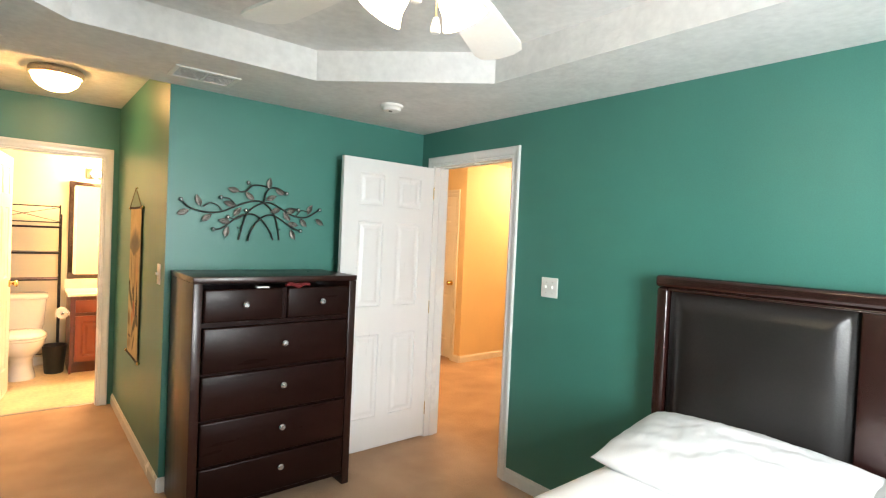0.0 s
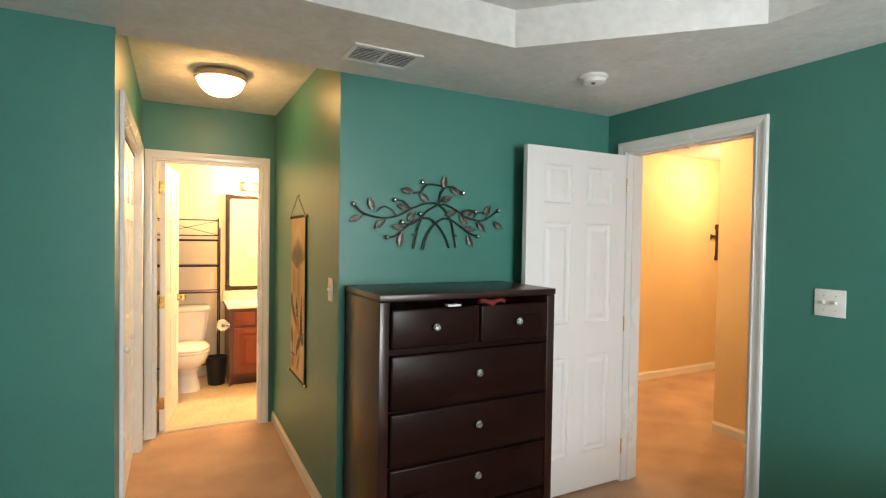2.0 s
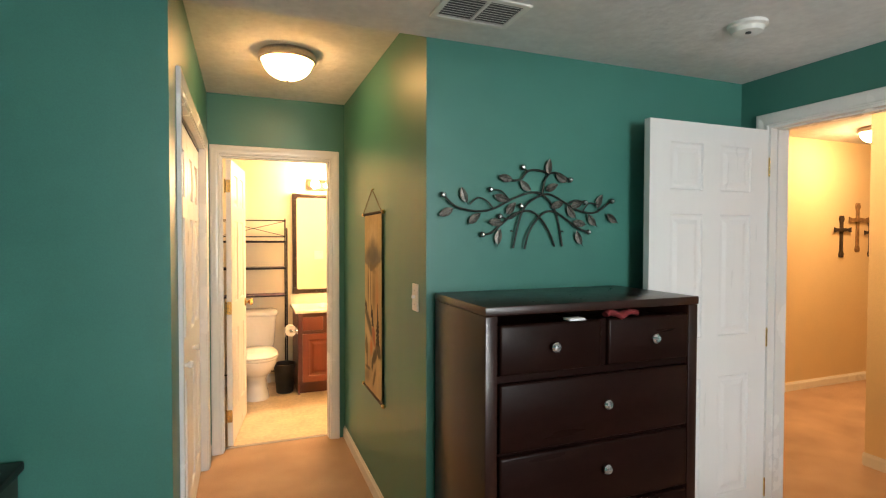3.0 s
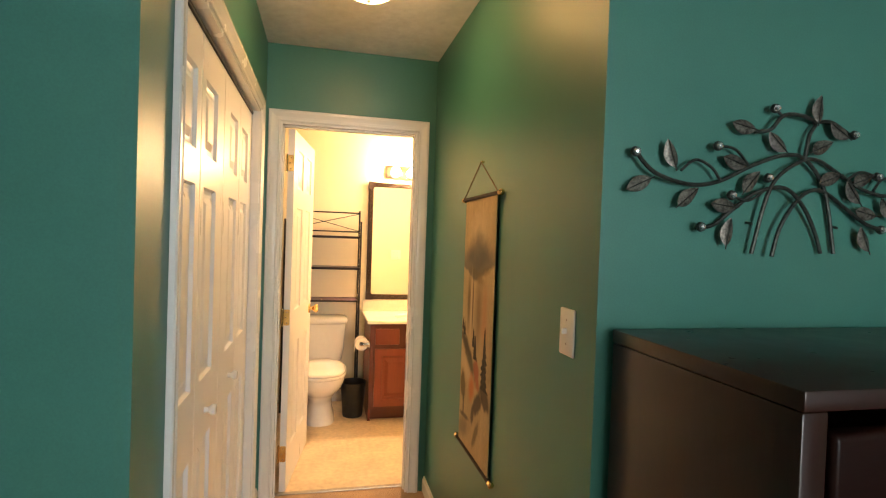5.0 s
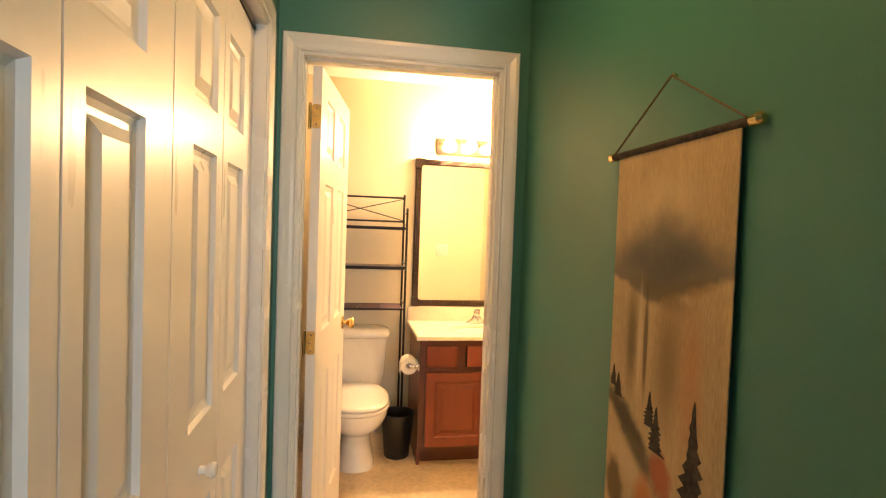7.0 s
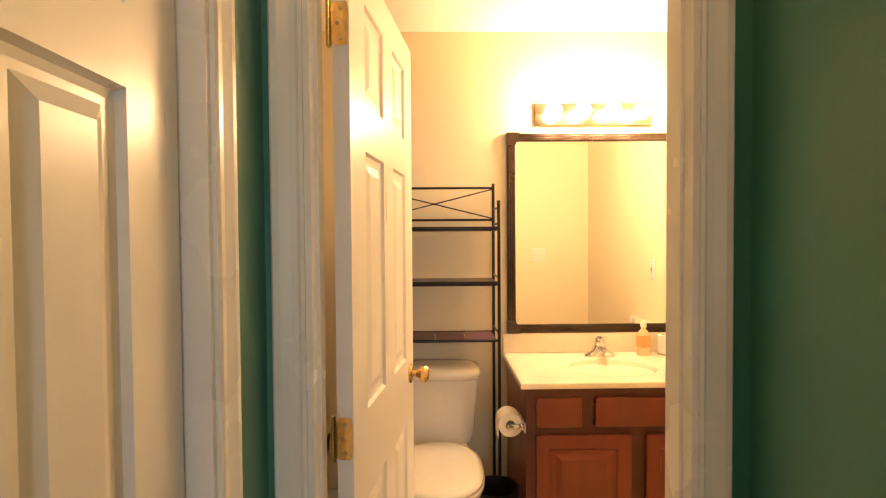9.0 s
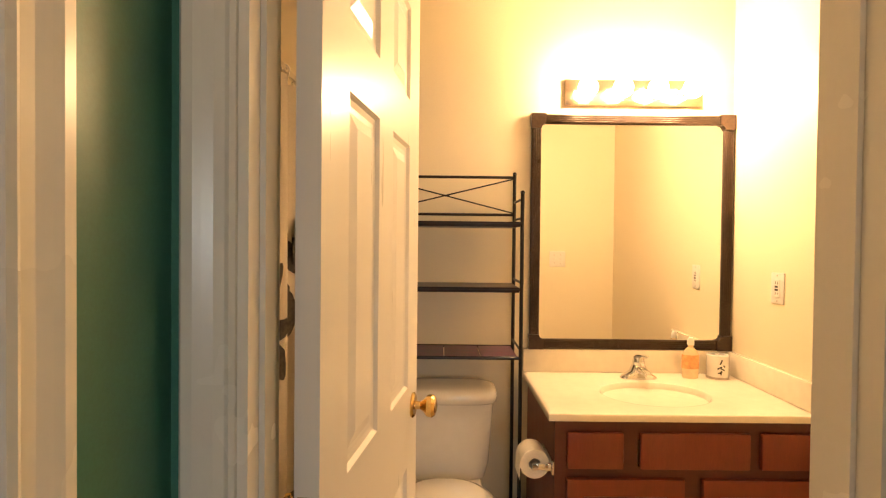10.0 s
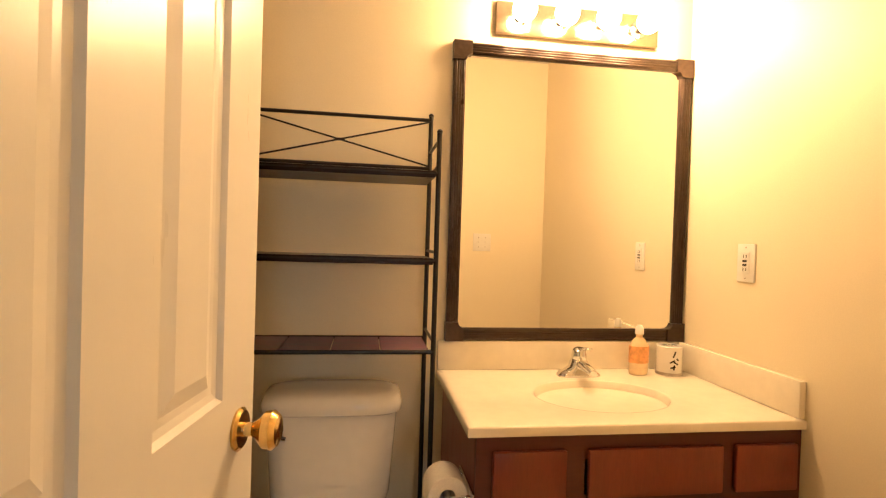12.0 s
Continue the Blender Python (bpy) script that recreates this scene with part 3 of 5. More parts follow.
dresser()
cl = bmesh.new()
rings = []
for k in range(9):
    u = k / 8
    cx, cz, r = 1.50 + 0.13 * u, 1.207 + 0.006 * math.sin(9 * u), 0.010 + 0.007 * math.sin(3.1 * u) + 0.003 * math.sin(14 * u)
    rings.append([(cx, 2.712 + 0.018 * math.cos(a) + 0.006 * math.sin(11 * u), cz + r * math.sin(a) * 0.8) for a in [2 * math.pi * i / 10 for i in range(10)]])
tagged(link("red_cloth", loft(rings), RED, True), "crumpled dark red cloth caught in the top drawer", "cloth")
tagged(link("white_tag", box(1.335, 1.40, 2.69, 2.73, 1.196, 1.204, 0.002), LINEN, True), "small white tag sticking out of the top drawer", "tag")


def bed():
    hx, ya, yb = 2.665, -0.405, 1.225
    ob = thing("bed", Matrix.Translation((hx, (ya + yb) / 2, 0)), "queen bed with mahogany headboard and dark leather panels, white bedding", "bed")
    hw = (yb - ya) / 2
    top = 1.378
    for s in (-1, 1):
        part("post", box(0.0, 0.07, min(s * hw, s * (hw - 0.055)), max(s * hw, s * (hw - 0.055)), 0, top - 0.056, 0.016, 4), MAHOG, ob, smooth=True)
    part("top_rail", box(-0.010, 0.074, -hw - 0.003, hw + 0.003, top - 0.055, top, 0.016, 4), MAHOG, ob, smooth=True)
    part("inner_bead", box(-0.003, 0.03, -hw + 0.056, hw - 0.056, top - 0.072, top - 0.0565, 0.006, 3), MAHOG, ob, smooth=True)
    part("centre_stile", box(0.004, 0.07, -0.055, 0.055, 0.35, top - 0.057, 0.006), MAHOG, ob, smooth=True)
    part("back_board", box(0.055, 0.072, -hw + 0.056, hw - 0.056, 0.3, top - 0.057), MAHOG, ob)
    for s in (-1, 1):
        c = s * (hw + 0.0) / 2
        a = (hw - 0.055 - 0.055) / 2 - 0.004
        rr = []
        for ins, dep in ((0.0, 0.050), (0.0, 0.030), (0.008, 0.022), (0.022, 0.021), (0.032, 0.016), (0.048, 0.002), (0.068, -0.010), (0.095, -0.016), (0.14, -0.018)):
            rr.append([(dep, c + p, 0.86 + q) for p, q in superellipse(0, 0, a - ins, 0.46 - ins, 40, 72)])
        part("leather_panel", loft(rr), LEATHER, ob, "padded dark brown leather panel", smooth=True, angle=1.2)
    part("side_rail", box(-2.02, -0.001, hw - 0.06, hw - 0.03, 0.18, 0.36, 0.006), MAHOG, ob, smooth=True)
    part("side_rail", box(-2.02, -0.001, -hw + 0.03, -hw + 0.06, 0.18, 0.36, 0.006), MAHOG, ob, smooth=True)
    part("footboard", box(-2.06, -2.021, -hw + 0.02, hw - 0.02, 0.08, 0.45, 0.012), MAHOG, ob, smooth=True)
    for s in (-1, 1):
        part("leg", box(-2.05, -1.98, s * (hw - 0.075) - 0.03, s * (hw - 0.075) + 0.03, 0, 0.179, 0.006), MAHOG, ob)
    part("box_spring", box(-2.0, -0.02, -hw + 0.062, hw - 0.062, 0.2, 0.38, 0.02), LINEN, ob, smooth=True)
    return ob


bed()


def soft_block(x0, x1, y0, y1, z0, z1, p, waves, n=46):
    """A soft block with rounded rim and shallow folds, as a grid over and under."""
    bm = bmesh.new()
    cx, cy, hx, hy = (x0 + x1) / 2, (y0 + y1) / 2, (x1 - x0) / 2, (y1 - y0) / 2
    top, bot = {}, {}
    for i in range(n + 1):
        for j in range(n + 1):
            u, v = -1 + 2 * i / n, -1 + 2 * j / n
            prof = max(0, (1 - abs(u) ** p) * (1 - abs(v) ** p)) ** 0.5
            q = Vector((u * 3.1, v * 3.1, 0.4))
            f = waves * (noise.noise(q * 1.3) + 0.5 * noise.noise(q * Vector((1, 3, 1)) * 1.8))
            top[i, j] = bm.verts.new((cx + u * hx, cy + v * hy, (z0 + z1) / 2 + prof * (z1 - z0) / 2 + f * (0.3 + prof)))
            bot[i, j] = bm.verts.new((cx + u * hx, cy + v * hy, (z0 + z1) / 2 - prof * (z1 - z0) / 2 + (f * 0.3 if prof < 0.01 else 0)))
    for i in range(n):
        for j in range(n):
            bm.faces.new((top[i, j], top[i + 1, j], top[i + 1, j + 1], top[i, j + 1]))
            bm.faces.new((bot[i, j], bot[i, j + 1], bot[i + 1, j + 1], bot[i + 1, j]))
    bmesh.ops.remove_doubles(bm, verts=bm.verts, dist=0.0008)
    return bm


tagged(link("mattress", soft_block(0.64, 2.655, -0.37, 1.195, 0.375, 0.635, 26, 0.004), LINEN, True, 1.5), "white sheeted mattress on the bed", "mattress")
for yc in (0.755, -0.03):
    pl = soft_block(-0.26, 0.26, -0.43, 0.43, -0.098, 0.102, 2.4, 0.008, 60)
    tagged(link("pillow", shifted(pl, Matrix.Translation((2.40, yc, 0.70)) @ Matrix.Rotation(radians(-10), 4, "Y")), LINEN, True, 1.5), "plump white cotton pillow leaning on the headboard", "pillow", "bed pillows")


def tv_stand():
    ob = thing("low_dresser", Matrix.Translation((-0.965, 2.63, 0)), "black low dresser beside the passage", "dresser")
    part("body", box(0, 0.645, 0.0, 0.46, 0.06, 0.782, 0.005), ESPRESSO_SIDE, ob, smooth=True)
    part("top", box(-0.0, 0.66, -0.012, 0.465, 0.784, 0.812, 0.006), ESPRESSO, ob, smooth=True)
    for x in (0.03, 0.58):
        for y in (0.03, 0.39):
            part("leg", box(x, x + 0.04, y, y + 0.04, 0, 0.059), ESPRESSO, ob)
    for z in (0.09, 0.33, 0.57):
        dr = part("drawer", box(0.03, 0.61, -0.012, -0.001, z, z + 0.22, 0.004), ESPRESSO, ob, smooth=True)
        part("knob", shifted(turned([(0, 0), (0.007, 0), (0.016, 0.016), (0, 0.024)], 10, "y"), Matrix.Translation((0.32, -0.013, z + 0.11))), CRYSTAL, dr)


tv_stand()


def plate(name, m, label, w, h, kind_of, category):
    """A wall plate whose face looks along local -y."""
    ob = thing(name, m, label, category)
    part("plate", box(-w / 2, w / 2, -0.006, 0, -h / 2, h / 2, 0.0025), PLATE, ob, smooth=True)
    n = {"single": (0,), "double": (-0.023, 0.023), "outlet": (0,)}[kind_of]
    for x in n:
        if kind_of == "outlet":
            part("outlet_body", box(x - 0.017, x + 0.017, -0.0085, -0.0062, -0.034, 0.034, 0.001), PLATE, ob)
            for z in (-0.02, 0.02):
                for dx in (-0.006, 0.006):
                    # proud dark bars paint the shade inside the slots
                    part("slot", box(x + dx - 0.0012, x + dx + 0.0012, -0.0092, -0.0087, z - 0.005, z + 0.005), PLATE_GREY_SHADE, ob)
            for z in (-0.006, 0.006):
                part("button", box(x - 0.008, x + 0.008, -0.0105, -0.0087, z - 0.0035, z + 0.0035), PLATE_GREY_SHADE, ob)
        else:
            lever = box(x - 0.005, x + 0.005, -0.020, -0.006, -0.004, 0.010, 0.002)
            part("lever", lever, PLATE, ob)
        for z in (-0.048, 0.048) if kind_of == "outlet" else (-0.03, 0.03):
            part("screw", shifted(turned([(0, 0), (0.003, 0), (0, 0.0015)], 8, "y"), Matrix.Translation((x, -0.006, z))), NICKEL, ob)
    return ob


plate("light_switch", Matrix.Translation((X_E, 1.916, 1.242)) @ Matrix.Rotation(radians(-90), 4, "Z"), "white double light switch on the green wall", 0.118, 0.115, "double", "switch")
plate("light_switch", Matrix.Translation((H1, 3.334, 1.220)) @ Matrix.Rotation(radians(-90), 4, "Z"), "white single light switch in the passage", 0.074, 0.118, "single", "switch")
plate("light_switch", Matrix.Translation((1.25, B_S, 1.235)) @ Matrix.Rotation(radians(180), 4, "Z"), "white double light switch beside the bathroom door", 0.118, 0.115, "double", "switch")
plate("wall_outlet", Matrix.Translation((B_E, 6.379, 1.196)) @ Matrix.Rotation(radians(-90), 4, "Z"), "white outlet on the bathroom wall above the vanity", 0.074, 0.118, "outlet", "outlet")


def ceiling_vent():
    ob = thing("ceiling_vent", Matrix.Translation((1.095, 2.90, LOW)), "white slatted air vent in the ceiling border", "vent")
    w, d = 0.155, 0.105
    for x0, x1, y0, y1 in ((-w, w, -d, -d + 0.022), (-w, w, d - 0.022, d), (-w, -w + 0.022, -d + 0.022, d - 0.022), (w - 0.022, w, -d + 0.022, d - 0.022), (-0.006, 0.006, -d + 0.022, d - 0.022)):
        part("frame", box(x0, x1, y0, y1, -0.008, 0.0, 0.002), PLATE, ob)
    # dark sheet painted in for the shade of the duct, which is not built
    part("backing", box(-w + 0.02, w - 0.02, -d + 0.02, d - 0.02, -0.0015, -0.0005), PLATE_GREY_SHADE, ob)
    for k in range(9):
        y = -d + 0.034 + k * 0.0178
        for x0, x1 in ((-w + 0.023, -0.007), (0.007, w - 0.023)):
            b = box(x0, x1, -0.006, 0.006, -0.0006, 0.0006)
            part("slat", shifted(b, Matrix.Translation((0, y, -0.005)) @ Matrix.Rotation(radians(28), 4, "X")), PLATE, ob)


ceiling_vent()
sd = thing("smoke_detector", Matrix.Translation((2.085, 2.64, LOW)), "round white smoke detector on the ceiling", "smoke detector")
part("body", shifted(turned([(0, 0), (0.068, 0), (0.068, -0.012), (0.058, -0.018), (0.052, -0.034), (0.03, -0.042), (0, -0.042)]), Matrix()), PLATE, sd, smooth=True, angle=0.4)
part("button", shifted(turned([(0, 0), (0.010, 0), (0.010, -0.004), (0, -0.004)], 14), Matrix.Translation((-0.02, -0.02, -0.041))), PLATE_GREY_SHADE, sd)


def ceiling_fan():
    ob = thing("ceiling_fan", Matrix.Translation((1.035, 0.92, TOP)), "white five-blade ceiling fan with lit frosted tulip lamps", "ceiling fan")
    part("canopy", turned([(0, 0), (0.065, 0), (0.062, -0.03), (0.03, -0.055), (0, -0.055)]), BLADE, ob, smooth=True)
    part("rod", turned([(0, -0.05), (0.012, -0.05), (0.012, -0.18), (0, -0.18)], 14), BLADE, ob, smooth=True)
    part("motor", turned([(0, -0.165), (0.06, -0.17), (0.105, -0.195), (0.115, -0.235), (0.105, -0.285), (0.07, -0.305), (0.055, -0.345), (0.045, -0.36), (0, -0.36)]), BLADE, ob, smooth=True)
    for k in range(5):
        rot = Matrix.Rotation(radians(29.8 + 72 * k), 4, "Z")
        out = [(0.17, -0.045), (0.20, -0.056), (0.59, -0.078), (0.632, -0.070), (0.656, -0.040), (0.663, 0.0), (0.656, 0.040), (0.632, 0.070), (0.59, 0.078), (0.20, 0.056), (0.17, 0.045)]
        bm = shifted(prism(out, -0.004, 0.004), Matrix.Rotation(radians(-90), 4, "X"))
        bl = part("blade", shifted(bm, rot @ Matrix.Translation((0, 0, -0.32)) @ Matrix.Rotation(radians(-9), 4, "X")), BLADE, ob)
        part("bracket", shifted(box(0.07, 0.25, -0.018, 0.018, -0.328, -0.321, 0.002), rot), NICKEL, bl)
    for k in range(4):
        m = Matrix.Rotation(radians(12 + 90 * k), 4, "Z") @ Matrix.Translation((0.045, 0, -0.322)) @ Matrix.Rotation(radians(-45), 4, "Y") @ Matrix.Scale(0.95, 4)
        arm = part("lamp_arm", shifted(turned([(0, 0), (0.016, 0), (0.018, -0.045), (0, -0.045)], 16), m), BLADE, ob, smooth=True)
        part("shade", shifted(turned([(0.02, -0.04), (0.036, -0.055), (0.045, -0.085), (0.047, -0.115), (0.060, -0.145), (0.057, -0.145), (0.043, -0.113), (0.03, -0.06), (0.02, -0.045)], 24), m), LAMP_FAN, arm, "lit frosted tulip glass shade", smooth=True)
    for dx, l in ((0.03, 0.10), (-0.025, 0.05)):
        ch = part("pull_chain", tube([(dx, 0.0, -0.355), (dx, 0.0, -0.355 - l)], 0.0015, 6), BRASS, ob)
        part("pull_knob", shifted(turned([(0, 0), (0.006, 0), (0.012, -0.025), (0.010, -0.033), (0, -0.035)], 14), Matrix.Translation((dx, 0.0, -0.355 - l))), BLADE, ch, smooth=True)


ceiling_fan()


def flush_light(name, x, y, label, m_glow, r=0.14, group=""):
    ob = thing(name, Matrix.Translation((x, y, TOP)), label, "ceiling light", group)
    part("pan", turned([(0, 0), (r * 0.98, 0), (r + 0.006, -0.016), (r + 0.006, -0.040), (r - 0.004, -0.046), (r - 0.012, -0.036), (0, -0.036)]), NICKEL, ob, "brushed nickel rim", smooth=True, angle=0.4)
    part("dome", turned([(r - 0.013, -0.030)] + [((r - 0.013) * math.cos(radians(a)), -0.040 - 0.098 * math.sin(radians(a))) for a in range(0, 90, 9)] + [(0, -0.138)], 32), m_glow, ob, "lit frosted white glass dome", smooth=True)
    part("finial", shifted(turned([(0, 0), (0.006, 0), (0.008, -0.006), (0.004, -0.012), (0, -0.013)], 14), Matrix.Translation((0, 0, -0.137))), NICKEL, ob, smooth=True)


flush_light("passage_light", 0.53, 4.06, "nickel-rimmed flush dome light glowing on the passage ceiling", LAMP_HALL)
flush_light("landing_light", 5.45, 4.05, "flush dome light glowing on the landing ceiling", LAMP_LANDING, group="landing lights")
# second dome is unseen, added to brighten the near landing walls and floor
flush_light("landing_light", 3.48, 3.75, "unseen flush dome light added to brighten the near landing", LAMP_LANDING, group="landing lights")


def wall_art():
    """Iron branches with leaves and crystal buds, in a plane before the wall."""
    cx, yy, zb = 1.515, Y_N - 0.019, 1.43
    ob = thing("metal_wall_art", Matrix.Translation((cx, yy, zb)), "dark iron branch wall art with leaves and crystal buds", "wall art")
    k, kz = 0.00107, 0.00099

    def pt(a, b, d=0.0):
        return ((a - 605) * k, d, (515 - b) * kz)
    stems = [
        [(185, 290), (230, 335), (320, 355), (400, 343), (480, 300), (560, 270), (625, 278), (690, 350), (724, 505)],
        [(970, 295), (880, 350), (800, 343), (740, 310), (665, 274), (600, 285), (525, 350), (485, 512)],
        [(345, 455), (390, 447), (435, 410), (490, 365), (560, 350), (615, 385), (660, 445), (686, 505)],
        [(848, 440), (800, 425), (745, 385), (690, 352), (640, 352), (590, 390), (552, 450), (535, 517)],
        [(620, 275), (632, 215), (650, 182), (600, 170), (550, 176), (518, 212), (480, 220)],
        [(650, 182), (700, 175), (755, 205)],
    ]
    for s in stems:
        part("stem", tube([pt(a, b, 0.008 * math.sin(a * 0.02)) for a, b in s], 0.0048, 8, smooth_steps=6), IRON, ob, smooth=True)
    for s in ([(295, 325), (330, 298), (370, 312), (395, 342)], [(385, 262), (430, 266), (465, 300)], [(550, 176), (530, 160)], [(820, 342), (850, 308), (900, 315)], [(425, 375), (470, 385), (520, 352)], [(740, 318), (780, 296), (830, 305)]):
        part("twig", tube([pt(a, b, -0.004) for a, b in s], 0.0034, 7, smooth_steps=5), IRON, ob, smooth=True)
    leaves = [(450, 210, 170), (540, 240, 140), (652, 150, 85), (712, 198, 150), (665, 242, 25), (270, 288, 110), (195, 362, 205), (315, 385, 40), (430, 295, 165), (475, 340, 50), (405, 400, 175)]
    leaves_more = [(420, 462, 80), (690, 320, 200), (788, 316, 20), (760, 350, 130), (865, 385, 130), (905, 297, 65), (970, 375, 145), (800, 400, 170), (800, 466, 115)]
    for a, b, deg in leaves + leaves_more:
        n = 9
        rows = []
        for i in range(n + 1):
            u = i / n
            wdt = 0.0175 * math.sin(math.pi * u) ** 0.75 * (1.12 - 0.35 * u) + 0.0004
            fold = 0.006 * math.sin(math.pi * u)
            x = (u - 0.5) * 0.068
            rows.append([(x, fold, wdt), (x, -0.001, 0.0), (x, fold, -wdt), (x, fold + 0.0012, -wdt), (x, 0.0012, 0.0), (x, fold + 0.0012, wdt)])
        m = Matrix.Translation(pt(a, b, -0.006)) @ Matrix.Rotation(radians(-deg), 4, "Y")
        lf = part("leaf", shifted(loft(rows), m), LEAFM, ob, smooth=True, angle=1.0)
        part("leaf_vein", shifted(tube([(-0.042, -0.001, 0), (0.03, -0.002, 0)], 0.0014, 5), m), IRON, lf)
    for a, b in ((185, 290), (385, 262), (530, 160), (755, 205), (520, 328), (425, 375), (350, 453), (830, 305), (848, 440), (970, 295)):
        bd = part("bud", shifted(turned([(0, 0), (0.009, 0.002), (0.012, 0.008), (0.010, 0.014), (0, 0.014)], 14, "y"), Matrix.Translation(pt(a, b, 0.004))), IRON, ob, smooth=True)
        part("crystal", shifted(turned([(0, 0.012), (0.009, 0.013), (0.006, 0.019), (0, 0.0205)], 8, "y"), Matrix.Translation(pt(a, b, 0.004))), CRYSTAL, bd)
    for a in (485, 724):
        part("wall_hook", tube([pt(a, 440, 0), pt(a, 436, 0.018)], 0.003, 6), IRON, ob)


wall_art()


# ---- passage things ----
def painted_silk():
    """Aged silk with an ink-wash landscape: soft-edged washes laid over one another in the cloth's own x and z."""
    m = mat("painted_tan_silk", (0.50, 0.37, 0.20), 0.75, var=0.12, scale=5, fine=90, bump=0.12, dist=0.0006, stretch=(3, 1, 0.5))
    n, l = m.node_tree.nodes, m.node_tree.links
    b = n["Principled BSDF"]
    last = b.inputs["Base Color"].links[0].from_socket
    tc, sep, wob = n.new("ShaderNodeTexCoord"), n.new("ShaderNodeSeparateXYZ"), n.new("ShaderNodeTexNoise")
    l.new(tc.outputs["Object"], sep.inputs[0])
    l.new(tc.outputs["Object"], wob.inputs["Vector"])
    wob.inputs["Scale"].default_value, wob.inputs["Detail"].default_value = 26, 5
    X, Z, N = sep.outputs[0], sep.outputs[2], wob.outputs[0]

    def op(kind, a, c):
        q = n.new("ShaderNodeMath")
        q.operation = kind
        for k, v in enumerate((a, c)):
            if isinstance(v, (int, float)):
                q.inputs[k].default_value = v
            else:
                l.new(v, q.inputs[k])
        return q.outputs[0]

    def step(v, lo, hi):
        q = n.new("ShaderNodeMapRange")
        q.interpolation_type = "SMOOTHSTEP"
        q.inputs[1].default_value, q.inputs[2].default_value = lo, hi
        l.new(v, q.inputs[0])
        return q.outputs[0]

    def lay(mask, color, strength):
        nonlocal last
        q = n.new("ShaderNodeMix")
        q.data_type = "RGBA"
        l.new(op("MULTIPLY", mask, strength), q.inputs[0])
        l.new(last, q.inputs[6])
        q.inputs[7].default_value = (*color, 1)
        last = q.outputs[2]

    def wash(cx, cz, ax, az, turn, soft, color, strength, rag=0.9):
        c, s = math.cos(radians(turn)), math.sin(radians(turn))
        dx, dz = op("SUBTRACT", X, cx), op("SUBTRACT", Z, cz)
        u = op("MULTIPLY", op("ADD", op("MULTIPLY", dx, c), op("MULTIPLY", dz, s)), 1 / ax)
        v = op("MULTIPLY", op("SUBTRACT", op("MULTIPLY", dz, c), op("MULTIPLY", dx, s)), 1 / az)
        d = op("SQRT", op("ADD", op("MULTIPLY", u, u), op("MULTIPLY", v, v)), 0.0)
        d = op("ADD", d, op("MULTIPLY", op("SUBTRACT", N, 0.5), rag))
        lay(op("SUBTRACT", 1.0, step(d, 1 - soft, 1 + soft)), color, strength)

    GREY, OLIVE, DARK = (0.085, 0.085, 0.08), (0.13, 0.10, 0.045), (0.045, 0.035, 0.025)
    BROWN, RUST, ORANGE_INK, PALE = (0.20, 0.125, 0.055), (0.36, 0.085, 0.04), (0.50, 0.18, 0.06), (0.60, 0.48, 0.30)
    # the mountain: a fading snowy peak, sharp lower rim
    slope = op("SUBTRACT", op("SUBTRACT", 0.93, op("MULTIPLY", op("ABSOLUTE", op("SUBTRACT", X, 0.005), 0.0), 0.45)), Z)
    slope = op("ADD", slope, op("MULTIPLY", op("SUBTRACT", N, 0.5), 0.05))
    foot = op("SUBTRACT", Z, op("ADD", 0.688, op("MULTIPLY", op("ABSOLUTE", op("ADD", X, 0.04), 0.0), 0.31)))
    foot = op("ADD", foot, op("MULTIPLY", op("SUBTRACT", N, 0.5), 0.035))
    wash(0.0, 0.90, 0.10, 0.06, 0, 0.7, PALE, 0.5)
    lay(op("MULTIPLY", step(slope, 0.0, 0.10), step(foot, -0.004, 0.014)), (0.12, 0.115, 0.10), 0.85)
    for cx, cz, ax, az in ((-0.09, 0.785, 0.05, 0.028), (0.05, 0.79, 0.07, 0.030), (0.0, 0.75, 0.06, 0.03)):
        wash(cx, cz, ax, az, 0, 0.9, (0.055, 0.06, 0.065), 0.5)
    wash(-0.02, 0.715, 0.09, 0.022, -12, 0.6, OLIVE, 0.6)
    wash(0.09, 0.735, 0.07, 0.015, 14, 0.6, OLIVE, 0.5)
    # falling streaks
    wash(-0.052, 0.60, 0.008, 0.11, 0, 0.5, DARK, 0.75, 0.4)
    wash(-0.108, 0.60, 0.020, 0.10, 0, 0.8, OLIVE, 0.85, 0.4)
    wash(0.03, 0.57, 0.034, 0.12, 0, 0.9, BROWN, 0.75, 0.4)
    wash(0.10, 0.56, 0.03, 0.11, 0, 0.9, ORANGE_INK, 0.45, 0.6)
    wash(-0.075, 0.60, 0.008, 0.11, 0, 0.6, PALE, 0.6, 0.3)
    # hillside, autumn trees and the dark foreground
    wash(-0.10, 0.395, 0.13, 0.032, -38, 0.45, (0.08, 0.07, 0.04), 0.9)
    wash(-0.13, 0.42, 0.09, 0.018, -25, 0.5, DARK, 0.55)
    wash(-0.10, 0.315, 0.08, 0.03, -30, 0.8, PALE, 0.55)
    wash(0.02, 0.345, 0.032, 0.045, 20, 0.35, RUST, 0.85)
    wash(-0.035, 0.262, 0.034, 0.05, -10, 0.5, ORANGE_INK, 0.95)
    wash(0.045, 0.295, 0.022, 0.022, 0, 0.5, RUST, 0.7)
    wash(-0.155, 0.245, 0.036, 0.06, 15, 0.4, OLIVE, 0.95)
    wash(-0.14, 0.16, 0.011, 0.05, 0, 0.5, DARK, 0.7)
